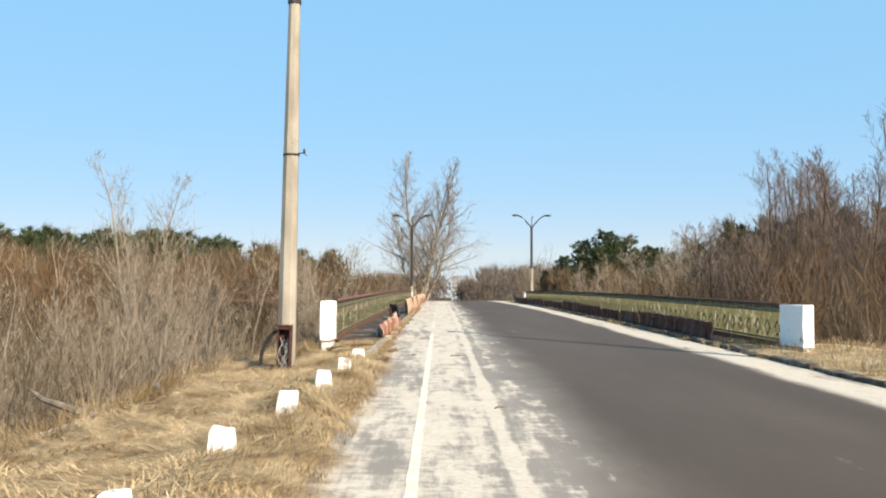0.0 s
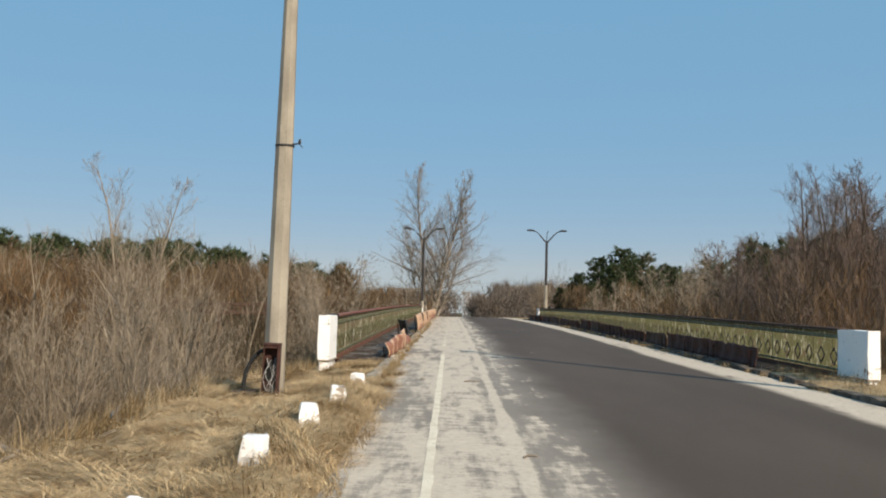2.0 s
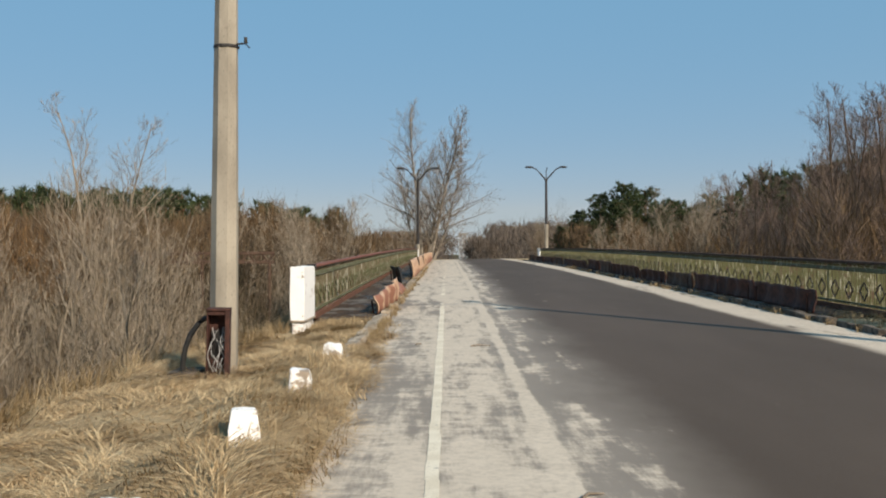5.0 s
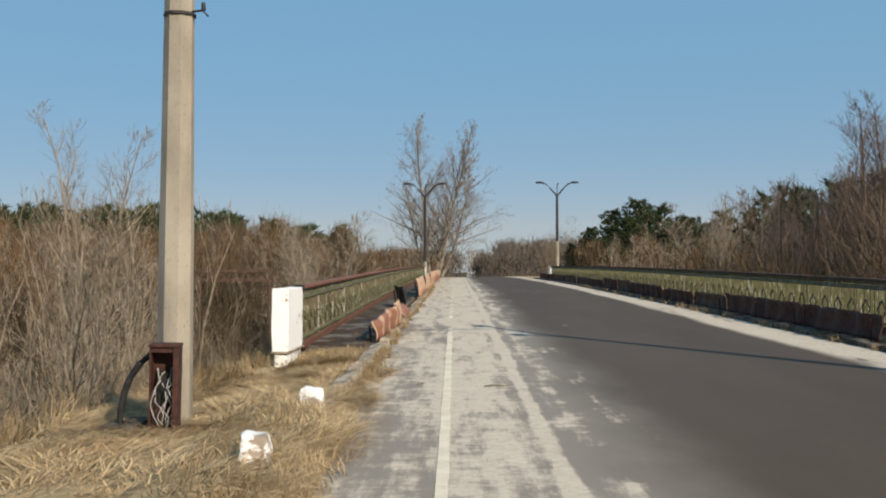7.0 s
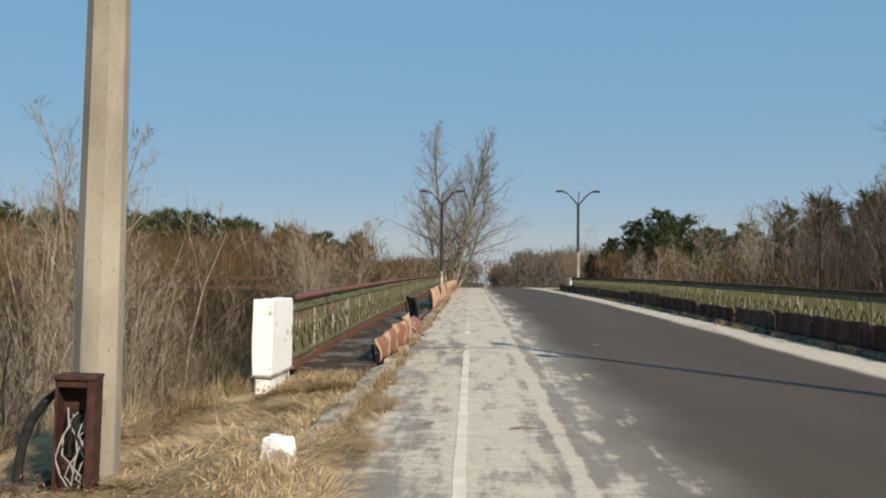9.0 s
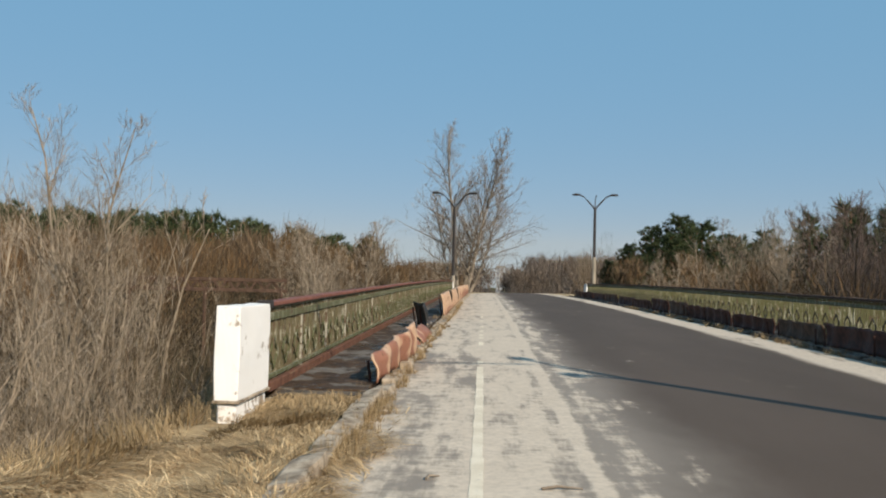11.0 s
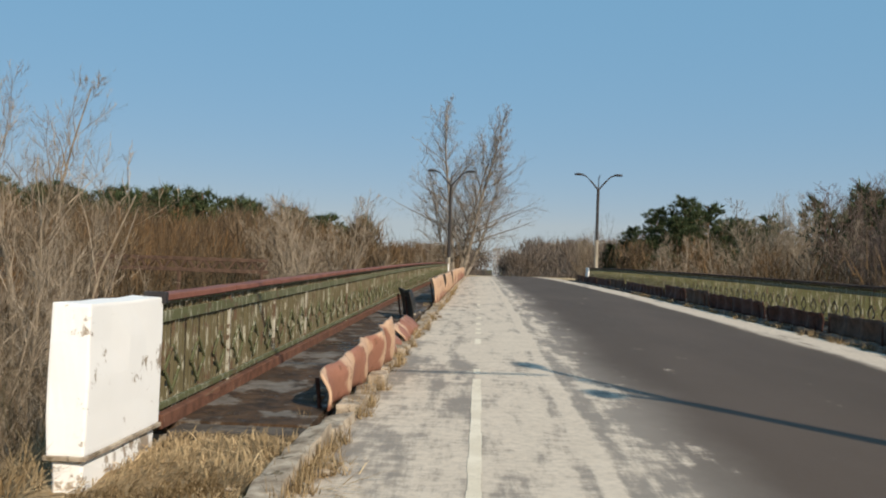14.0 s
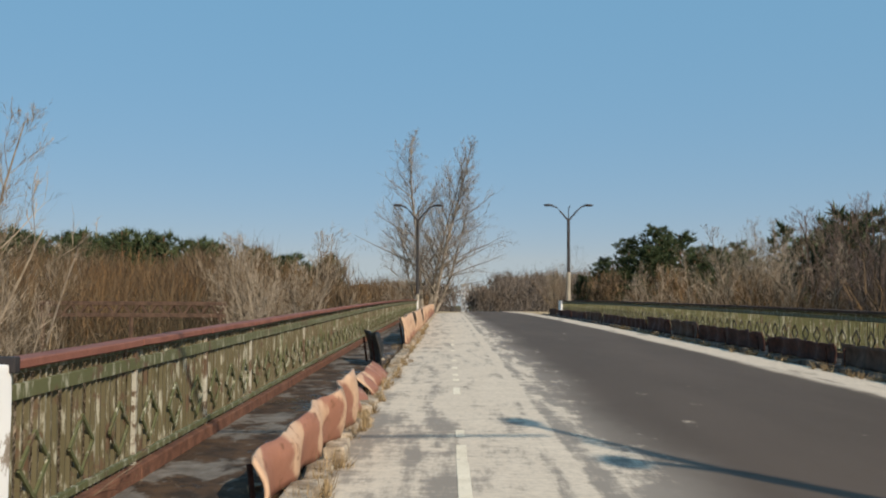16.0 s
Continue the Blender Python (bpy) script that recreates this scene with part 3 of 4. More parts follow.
def marker_block(x, y, h, w, turn, lean, seed):
    """A low whitewashed stump in the grass."""
    bm = bmesh.new()
    box(bm, -w / 2, w / 2, -w * 0.45, w * 0.45, -0.25, h, 0.03, 2)
    bmesh.ops.subdivide_edges(bm, edges=bm.edges[:], cuts=3, use_grid_fill=True)
    for v in bm.verts:
        if v.co.z > 0.05:
            v.co.x *= 1 - 0.18 * v.co.z / h
            v.co.y *= 1 - 0.18 * v.co.z / h
    roughen(bm, 0.022, 7, seed)
    ob = new("marker_block", mesh_of(bm, "marker_block", WORN_WHITE))
    ob.matrix_basis = pose(x, y, ground_z(x, y), lean, lean * 0.6, turn)
    return tagged(ob, "low whitewashed concrete stump in the dry verge grass", "marker block", "roadside marker blocks")


for x, y, h, w, tr, ln, sd in ((-1.97, 5.85, 0.22, 0.24, 5, -4, 6), (-1.77, 8.05, 0.22, 0.25, 8, 3, 1), (-1.60, 10.65, 0.24, 0.24, -6, 4, 2), (-1.48, 13.15, 0.23, 0.24, 12, -3, 3), (-1.43, 15.5, 0.21, 0.23, 4, 5, 4), (-1.42, 18.2, 0.19, 0.23, -10, 2, 5)):
    marker_block(x, y, h, w, tr, ln, sd)


def lamp_post(x, y, z, turn, lean, label, span=1.72, arm_turn=0.0, concrete_top=7.55):
    """A tapered eight-sided concrete post with a forked steel top and two lamp heads."""
    root = tagged(new("street_lamp"), label, "street lamp", "bridge street lamps")
    root.matrix_basis = pose(x, y, z, 0, lean, turn)
    bm = bmesh.new()
    vs = []
    for zz, r in ((-0.5, 0.196), (concrete_top * 0.27, 0.178), (concrete_top * 0.6, 0.155 if concrete_top > 5 else 0.17), (concrete_top, 0.118 if concrete_top > 5 else 0.16)):
        ring = []
        for k in range(8):
            a = math.pi * (k + 0.5) / 4
            s = 1.0 if k % 2 else 0.98
            ring.append(bm.verts.new((math.cos(a) * r * s, math.sin(a) * r * s * 0.95, zz)))
        vs.append(ring)
    for a, b in zip(vs, vs[1:]):
        for k in range(8):
            bm.faces.new((a[k], a[(k + 1) % 8], b[(k + 1) % 8], b[k]))
    bm.faces.new(vs[-1])
    bmesh.ops.bevel(bm, geom=[e for e in bm.edges if abs(e.verts[0].co.z - e.verts[1].co.z) > 1], offset=0.015, segments=1, affect="EDGES")
    part("post", bm, CONCRETE, root)
    part("fork", tube_bm([(0, 0, min(7.3, concrete_top)), (0, 0, 7.62)], [0.135, 0.12], 10), DARK_STEEL, root, "dark steel collar and forked arms")
    for s in (-1, 1):
        ca, sa = math.cos(radians(arm_turn)), math.sin(radians(arm_turn))
        pts = [(s * d * ca, s * d * sa, h) for d, h in ((0, 7.5), (0.10, 7.7), (0.62, 8.3), (1.0, 8.68), (span * 0.8, 8.82))]
        part("arm", tube_bm(pts, [0.075, 0.07, 0.065, 0.06, 0.055], 8), DARK_STEEL, root)
        bm = tube_bm([(s * d * ca, s * d * sa, h) for d, h in ((span * 0.72, 8.83), (span * 0.78, 8.84), (span * 0.95, 8.86), (span * 1.12, 8.84), (span * 1.17, 8.82))], [0.06, 0.14, 0.20, 0.16, 0.05], 10)
        for v in bm.verts:
            v.co.z = 8.84 + (v.co.z - 8.84) * 0.55
        part("lamp_head", bm, DARK_STEEL, root, "dull grey lamp head")
    part("stub", tube_bm([(0.0, 0, 7.6), (0.02, 0, 8.55), (0.12, 0, 8.8)], [0.045, 0.035, 0.05], 8), DARK_STEEL, root, "bent steel stub between the arms")
    return root


LAMP = "grey concrete street lamp with two dark forked arms"
lamp_post(-2.84, 18.25, ground_z(-2.84, 18.25), 0, 0.6, "tall weathered concrete lamp post in straw behind a rusted box")
lamp_post(9.6, 17.2, ground_z(9.6, 17.2), 0, 0, LAMP, 1.4, 106)
lamp_post(9.59, 96.8, 1.16, 0, 0, LAMP, concrete_top=3.4)
lamp_post(-2.68, 96.8, 1.10, 0, 0, LAMP, concrete_top=1.6)


def pole_bracket():
    root = tagged(new("wire_bracket"), "small steel wire bracket bolted to the concrete lamp post", "bracket")
    part("band", tube_bm([(-2.79, 18.25, 4.46), (-2.79, 18.25, 4.49)], [0.166, 0.166], 10), DARK_STEEL, root)
    part("arm", tube_bm([(-2.66, 18.2, 4.5), (-2.53, 18.15, 4.5), (-2.47, 18.15, 4.44)], [0.012, 0.012, 0.012], 6), DARK_STEEL, root)
    part("insulator", tube_bm([(-2.52, 18.15, 4.5), (-2.52, 18.15, 4.58)], [0.025, 0.02], 8), BLACK, root)


pole_bracket()


def span_cable():
    pts = [Vector((9.6 - 12.4 * i / 16, 17.2 + 1.05 * i / 16, 9.35 - 0.45 * math.sin(math.pi * i / 16))) for i in range(17)]
    ob = new("span_cable", mesh_of(tube_bm(pts, [0.04] * 17, 6), "span_cable", BLACK))
    tagged(ob, "dark overhead cable strung across the road between lamp posts", "cable")


span_cable()


def junction_box():
    x, y = -2.82, 17.86
    z = ground_z(x, y)
    root = tagged(new("junction_box"), "rusted steel junction box with its door gone and wires hanging out", "junction box")
    root.matrix_basis = pose(x, y, z - 0.04, 1.5, 1.5, 6)
    w, d, h, t = 0.14, 0.20, 0.86, 0.014
    bm = bmesh.new()
    box(bm, -w, -w + t, -d / 2, d / 2, 0, h, 0.003)
    part("side_panel", bm, DARK_RUST, root)
    bm = bmesh.new()
    box(bm, w - 0.055, w, -d / 2 - 0.02, d / 2, 0, h, 0.006)
    part("side_panel", bm, DARK_RUST, root, "wide rusted side channel")
    bm = bmesh.new()
    box(bm, -w + t, w - 0.055, d / 2 - t, d / 2, 0, h)
    part("back_panel", bm, DARK_RUST, root)
    bm = bmesh.new()
    box(bm, -w - 0.005, w + 0.005, -d / 2 - 0.025, d / 2 + 0.005, h + 0.001, h + 0.03, 0.005)
    part("top_panel", bm, DARK_RUST, root)
    bm = bmesh.new()
    box(bm, -w + t, w - 0.055, -d / 2, -d / 2 + t, h - 0.05, h)
    part("lintel", bm, DARK_RUST, root)
    bm = bmesh.new()
    box(bm, -w + t + 0.03, w - 0.10, d / 2 - 0.06, d / 2 - t - 0.003, 0.28, 0.6, 0.006)
    part("fuse_board", bm, BLACK, root, "black fuse board")
    rng = random.Random(8)
    for k in range(9):
        px = rng.uniform(-0.10, 0.06)
        pts = [Vector((px, 0.04, 0.66 - rng.uniform(0, 0.1)))]
        for i in range(1, 7):
            pts.append(Vector((px + 0.045 * math.sin(i * (0.9 + 0.13 * k) + k), -0.02 - 0.05 * math.sin(i * 0.5) + rng.uniform(-0.02, 0.02), 0.62 - 0.09 * i + rng.uniform(-0.03, 0.03))))
        part("wire", tube_bm(pts, [0.006] * 7, 5), CABLE if k % 3 else BLACK, root, "loose grey wire" if k % 3 else "loose black wire")


junction_box()


def bent_pipe():
    pts = [(-3.29, 17.95, ground_z(-3.29, 18) - 0.1), (-3.28, 17.95, 0.45), (-3.25, 17.95, 0.62), (-3.19, 17.96, 0.78), (-3.1, 17.97, 0.91), (-3.02, 17.98, 0.98), (-2.94, 17.98, 1.0)]
    bm = tube_bm(pts, [0.036, 0.036, 0.035, 0.035, 0.035, 0.034, 0.034], 10)
    tagged(new("bent_pipe", mesh_of(bm, "bent_pipe", BLACK)), "dark bent conduit pipe curving from the ground to the junction box", "pipe")
    # slab whose dark colour stands in for the black shade beside the box
    bm = bmesh.new()
    box(bm, -3.45, -3.1, 17.8, 18.4, -0.10, 0.03, 0.02, 2)
    roughen(bm, 0.02, 3)
    ob = new("pit_cover", mesh_of(bm, "pit_cover", KERB_DARK))
    ob.location.z = ground_z(-3.2, 18.1) + 0.02
    tagged(ob, "concrete pit cover slab sunk in the straw, coloured dark as shade", "pit cover")


bent_pipe()


def rail_bracket():
    bm = bmesh.new()
    box(bm, -2.71, -2.53, 24.72, 24.79, road_z(24.8) + 1.06, road_z(24.8) + 1.15, 0.006)
    box(bm, -2.66, -2.58, 24.74, 24.79, road_z(24.8) + 0.4, road_z(24.8) + 1.06)
    tagged(new("rail_bracket", mesh_of(bm, "rail_bracket", DARK_STEEL)), "dark steel bracket joining cap rail and whitewashed block", "bracket")


rail_bracket()


def end_plank():
    bm = bmesh.new()
    box(bm, -2.5, -1.45, 24.78, 25.18, road_z(25) - 0.2, road_z(25) + 0.045, 0.02, 2)
    roughen(bm, 0.012, 4)
    tagged(new("expansion_beam", mesh_of(bm, "expansion_beam", KERB_DARK)), "grey concrete beam at the edge of the bridge footway", "beam")


end_plank()


def lattice_girder():
    """A far rusty lattice girder on posts, seen above the valley scrub."""
    root = tagged(new("lattice_girder"), "rust-brown steel lattice girder across the valley scrub", "girder")
    y, x0, x1, z0, z1 = 63.0, -19.0, -10.3, 1.32, 1.86
    for nm, zz in (("top_chord", z1), ("bottom_chord", z0)):
        bm = bmesh.new()
        box(bm, x0, x1, y - 0.08, y + 0.08, zz - 0.09, zz + 0.09, 0.01)
        part(nm, bm, GIRDER, root)
    n = 22
    for i in range(n):
        a, b = x0 + (x1 - x0) * i / n, x0 + (x1 - x0) * (i + 1) / n
        p, q = ((a, y, z0), (b, y, z1)) if i % 2 else ((a, y, z1), (b, y, z0))
        part("brace", tube_bm([p, q], [0.065, 0.065], 4), GIRDER, root)
    for x in (x0 + 0.3, (x0 + x1) / 2, x1 - 0.3):
        part("leg", tube_bm([(x, y, ground_z(x, y) - 0.3), (x, y, z0)], [0.1, 0.1], 6), GIRDER, root)


lattice_girder()


def apartment_block(x, y, w, h, d, floors, bays, z):
    root = tagged(new("apartment_building"), "pale panel-built apartment block far beyond the trees", "building", "far apartment blocks")
    root.matrix_basis = pose(x, y, z)
    bm = bmesh.new()
    box(bm, -w / 2, w / 2, 0, d, 0, h, 0.1)
    part("wall", bm, FACADE, root)
    bm = bmesh.new()
    box(bm, -w / 2 - 0.3, w / 2 + 0.3, -0.3, d + 0.3, h + 0.005, h + 0.7, 0.05)
    part("roof", bm, CONCRETE, root)
    bm = bmesh.new()
    box(bm, -0.8, 0.8, -0.05, 0.12, -0.75, 0.75)
    me = mesh_of(bm, "window", PANE)
    for f in range(floors):
        for b in range(bays):
            shared("window", me, root, pose(-w / 2 + w * (b + 0.5) / bays, 0, h * (f + 0.55) / floors))


apartment_block(10.6, 620, 5, 22, 10, 8, 2, -8)
apartment_block(-27, 560, 20, 22, 12, 8, 8, -8)
apartment_block(-14, 600, 14, 22, 12, 7, 5, -8)
apartment_block(62, 640, 40, 27, 12, 8, 12, -8)


# ---- vegetation ----
def spread(rng, d, angle):
    """A direction tilted away from d by about the angle."""
    o = d.orthogonal().normalized()
    o.rotate(Matrix.Rotation(rng.uniform(0, 2 * math.pi), 3, d))
    return (d * math.cos(angle) + o * math.sin(angle)).normalized()


def grow(rng, p, d, length, radius, level, top, wood, twig, spec):
    """A limb and all that grows from it; child lengths follow the crown's outline."""
    segs = (7, 4, 3, 2)[level]
    pts, rad = [p.copy()], [radius]
    for i in range(segs):
        d = (d + Vector((rng.gauss(0, 1), rng.gauss(0, 1), rng.gauss(0, 0.6))) * spec["bend"] * (0.5 if level == 0 else 1.0) + Vector((0, 0, spec["up"] * (0.4 + level * 0.6)))).normalized()
        p = p + d * (length / segs)
        pts.append(p.copy())
        rad.append(max(spec["thin"], radius * (1 - 0.85 * (i + 1) / segs)))
    vs, fs = wood if level <= spec["wood"] else twig
    if level == 1 and spec["wood"] == 0:
        u = Vector((rng.gauss(0, 1), rng.gauss(0, 1), 0.2)).normalized()
        b = len(vs)
        for q, r in zip(pts, rad):
            vs.extend((q - u * r, q + u * r))
        fs.extend((b + 2 * i, b + 2 * i + 1, b + 2 * i + 3, b + 2 * i + 2) for i in range(segs))
    elif level < 2:
        tube(vs, fs, pts, rad, 6 if level == 0 else 3)
    else:
        u = Vector((rng.gauss(0, 1), rng.gauss(0, 1), 0.2)).normalized()
        b = len(vs)
        if level == 2:
            m = len(pts) // 2
            vs.extend((pts[0] - u * rad[0], pts[0] + u * rad[0], pts[m] + u * rad[m], pts[m] - u * rad[m], pts[-1]))
            fs.extend(((b, b + 1, b + 2, b + 3), (b + 3, b + 2, b + 4)))
        else:
            w = u * spec["thin"]
            vs.extend((pts[0] - w, pts[0] + w, pts[-1]))
            fs.append((b, b + 1, b + 2))
    if level >= top:
        return
    kids = spec["kids"][level]
    for c in range(kids):
        t = spec["from"] + (1 - spec["from"]) * (c + rng.random()) / kids if level == 0 else rng.uniform(0.15, 1.0)
        k = min(segs - 1, int(t * segs))
        q = pts[k].lerp(pts[k + 1], min(1.0, t * segs - k))
        dd = (pts[k + 1] - pts[k]).normalized()
        env = spec["low"] * (1 - t) ** spec["shape"] + spec["tip"] if level == 0 else rng.uniform(*spec["ratio"]) * (1.15 - 0.5 * t)
        wide = spec["angle"][1] - (spec["angle"][1] - spec["angle"][0]) * t if level == 0 else rng.uniform(*spec["angle"])
        grow(rng, q, spread(rng, dd, radians(wide * rng.uniform(0.8, 1.2))), length * env * rng.uniform(0.75, 1.15), rad[k] * (0.5 if level == 0 else 0.45), level + 1, top, wood, twig, spec)


def bare_tree(name, seed, height, stems, spec, bark, twigs, label, category="tree", group="", fan=0.1, radius=0.012, base_spread=0.15, top=3):
    rng = random.Random(seed)
    wood, twig = ([], []), ([], [])
    for s in range(stems):
        a = 2 * math.pi * (s + rng.uniform(-0.3, 0.3)) / stems
        off = Vector((math.cos(a), math.sin(a), 0)) * rng.uniform(0, base_spread)
        lean = fan * rng.uniform(0.25, 1.0) if stems > 1 else fan * 0.2
        d = Vector((math.cos(a) * math.sin(lean), math.sin(a) * math.sin(lean), math.cos(lean)))
        h = height * rng.uniform(0.68, 1.0) if stems > 1 else height
        grow(rng, off - Vector((0, 0, 0.3)), d, h, h * radius, 0, top, wood, twig, spec)
    root = tagged(new(name), label, category, group)
    shared("trunk", raw("trunk", *wood, bark), root)
    shared("crown", raw("crown", *twig, twigs), root)
    return root


def habit(bend, up, thin, kids, angle, ratio, start, low, shape, tip, wood=1):
    """How a kind of tree branches: crown outline, branch angles and twig size."""
    return {"bend": bend, "up": up, "thin": thin, "kids": kids, "angle": angle, "ratio": ratio, "from": start, "low": low, "shape": shape, "tip": tip, "wood": wood}


SHRUB = habit(0.26, 0.05, 0.0034, (8, 5, 4), (24, 52), (0.36, 0.62), 0.14, 0.42, 0.5, 0.12, 0)
TALL = habit(0.13, 0.05, 0.0062, (26, 9, 12), (26, 54), (0.36, 0.62), 0.18, 0.30, 0.6, 0.05, 0)
SAPLING = habit(0.19, 0.05, 0.0032, (18, 8, 8), (22, 48), (0.34, 0.56), 0.14, 0.34, 0.6, 0.08, 0)
POPLAR = habit(0.09, 0.03, 0.0095, (42, 12, 17), (24, 66), (0.30, 0.5), 0.12, 0.38, 0.75, 0.05)

made = {}


def shrub(kind, i, x, y, h, turn):
    """Places a shrub; the first of each variant is built, the rest share its meshes."""
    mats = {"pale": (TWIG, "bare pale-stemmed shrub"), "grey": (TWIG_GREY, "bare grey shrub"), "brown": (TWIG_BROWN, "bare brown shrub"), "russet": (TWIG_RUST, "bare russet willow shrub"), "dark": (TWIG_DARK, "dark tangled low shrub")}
    m = pose(x, y, ground_z(x, y), 0, 0, turn)
    if (kind, i) not in made:
        bark = BARK_PALE if kind == "pale" else mats[kind][0]
        root = bare_tree("shrub", 100 + i * 7 + len(kind), 5.0, 8, SHRUB, bark, mats[kind][0], mats[kind][1] + " in dense leafless scrub", "shrub", kind + " shrubs in the scrub", fan=0.6, radius=0.005, base_spread=0.35)
        made[(kind, i)] = root
    else:
        root = copy_thing(made[(kind, i)], m)
    s = h / 5.0
    root.matrix_basis = m @ Matrix.Diagonal((s * 1.05, s * 1.05, s, 1))
    return root


vr = random.Random(77)
for x, y, h in ((-3.5, 23.2, 1.3), (-3.6, 24.6, 1.7), (-3.3, 25.8, 1.5), (-4.0, 21.6, 1.5), (-4.4, 23.4, 2.3), (-4.7, 20.6, 2.2), (-4.1, 25.4, 2.2)):
    shrub("pale", int(y) % 3, x, y, h, 97 * x)
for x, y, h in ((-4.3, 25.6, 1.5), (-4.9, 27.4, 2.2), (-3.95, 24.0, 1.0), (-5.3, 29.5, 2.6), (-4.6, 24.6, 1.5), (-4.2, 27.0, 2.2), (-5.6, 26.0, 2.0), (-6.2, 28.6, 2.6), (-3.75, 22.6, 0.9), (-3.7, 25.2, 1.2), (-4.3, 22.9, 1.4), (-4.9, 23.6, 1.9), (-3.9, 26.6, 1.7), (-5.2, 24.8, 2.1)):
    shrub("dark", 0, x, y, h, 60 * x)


def left_top(x, y):
    """How high the scrub's skyline stands at a place on the near side."""
    if 26 < y < 64 and x > -24:
        return 0.4 + 0.012 * y + 0.8 * noise.noise(Vector((x * 0.2, y * 0.2, 6)))
    return 1.4 + 0.053 * math.hypot(x, y - 5) + (1.2 + 0.014 * y) * noise.noise(Vector((x * 0.11, y * 0.11, 2)))


def right_top(x, y):
    """The same on the far side, rising where the tall trees stand close."""
    d = math.hypot(x, y - 5)
    return 1.4 + d * (0.040 + 0.055 * smooth(0.27, 0.36, x / max(1.0, y - 3)) * (1 - smooth(42, 66, y)))


def belt(x0, x1, y0, y1, n, kinds, top, low=0.75, high=1.1):
    for k in range(n):
        x, y = vr.uniform(x0, x1), vr.uniform(y0, y1)
        h = (top(x, y) - ground_z(x, y)) * vr.uniform(low, high)
        shrub(vr.choice(kinds), vr.randrange(3), x, y, max(1.2, h), vr.uniform(0, 360))


# valley on the near side of the railing
belt(-8.0, -5.4, 5, 24, 30, ("pale", "pale", "grey"), left_top, 0.55, 0.9)
belt(-14, -7.5, 10, 40, 44, ("pale", "pale", "grey", "brown"), left_top, 0.7, 1.05)
belt(-24, -12, 22, 62, 32, ("pale", "grey", "brown"), left_top, 0.5, 0.85)
belt(-9, -5, 29, 75, 20, ("pale", "grey", "brown"), left_top, 0.6, 0.9)
belt(-50, -20, 66, 110, 18, ("brown", "pale", "russet", "brown"), left_top)
# far side
belt(12.5, 17, 26, 60, 30, ("brown", "grey", "brown", "russet"), right_top, 0.6, 0.95)
belt(16, 30, 40, 95, 30, ("brown", "russet", "russet", "russet"), right_top, 0.6, 1.0)
belt(11.0, 14, 16, 26, 9, ("brown", "pale"), right_top, 0.4, 0.6)
belt(14, 26, 112, 190, 10, ("brown", "grey", "brown"), lambda x, y: 1.5 + 0.05 * y)


def thicket(name, clumps, per, place, top, material, label, seed, wide=0.32, width=0.00034, low=0.7, high=1.05, most=3.4):
    """Far scrub as many rounded bushes: stems below, a dome of outward twigs above."""
    rng = random.Random(seed)
    vs, fs = [], []

    def sliver(p, d, length, w):
        u = d.cross(Vector((rng.gauss(0, 1), rng.gauss(0, 1), rng.gauss(0, 1)))).normalized() * w
        b = len(vs)
        vs.extend((p - u, p + u, p + d * length))
        fs.append((b, b + 1, b + 2))

    for k in range(clumps):
        x, y = place(rng)
        g = ground_z(x, y)
        h = max(1.0, (top(x, y) - g) * rng.uniform(low, high))
        r = min(most, h * wide * rng.uniform(0.7, 1.3))
        c = Vector((x, y, g + h - r * 1.15))
        w = max(0.004, width * math.hypot(x, y - 8))
        for j in range(per):
            v = Vector((rng.gauss(0, 1), rng.gauss(0, 1), rng.gauss(0.25, 1))).normalized()
            q = c + Vector((v.x, v.y, v.z * 1.15)) * r * rng.random() ** 0.45
            d = (v * 0.6 + Vector((rng.gauss(0, 0.35), rng.gauss(0, 0.35), 0.85))).normalized()
            length = r * rng.uniform(0.3, 0.75)
            sliver(q - d * length * 0.7, d, length, w * rng.uniform(0.6, 1.4))
        for j in range(per // 3):
            q = Vector((x + rng.gauss(0, r * 0.55), y + rng.gauss(0, r * 0.55), g + (h - r) * rng.random() ** 0.8))
            d = Vector((rng.gauss(0, 0.4), rng.gauss(0, 0.4), 1)).normalized()
            sliver(q, d, h * rng.uniform(0.12, 0.4), w * rng.uniform(0.7, 1.7))
    tagged(new(name, raw(name, vs, fs, material)), label, "scrub", kind="stuff")


def inside(x0, x1, y0, y1):
    return lambda r: (r.uniform(x0, x1), r.uniform(y0, y1))


thicket("valley_scrub", 190, 200, inside(-26, -6.2, 9, 80), left_top, TWIG_SHADE, "dense brown leafless scrub filling the valley, darkened for shaded gaps", 1, 0.4, low=0.4, high=0.9)
thicket("far_valley_scrub", 400, 260, inside(-95, -18, 66, 170), left_top, TWIG_MIX, "dense brown and russet leafless scrub beyond the valley", 2, 0.26)
thicket("russet_scrub", 110, 260, inside(-75, -22, 64, 130), left_top, TWIG_RUST, "russet willow scrub beyond the valley", 3, 0.26, low=0.6, high=0.98)
thicket("roadside_scrub", 110, 240, inside(-45, -5, 104, 230), lambda x, y: 1.0 + 0.03 * y, TWIG_MIX, "brown scrub beside the road past the bridge", 4)
thicket("opposite_scrub", 230, 260, inside(12.5, 34, 27, 100), right_top, TWIG_MIX, "dense brown scrub beyond the opposite railing", 5, 0.34, low=0.5)
thicket("opposite_far_scrub", 150, 260, inside(26, 95, 84, 200), lambda x, y: 1.5 + 0.05 * y, TWIG_RUST, "russet willow scrub in front of the pines", 6, 0.3, low=0.6, high=1.0)
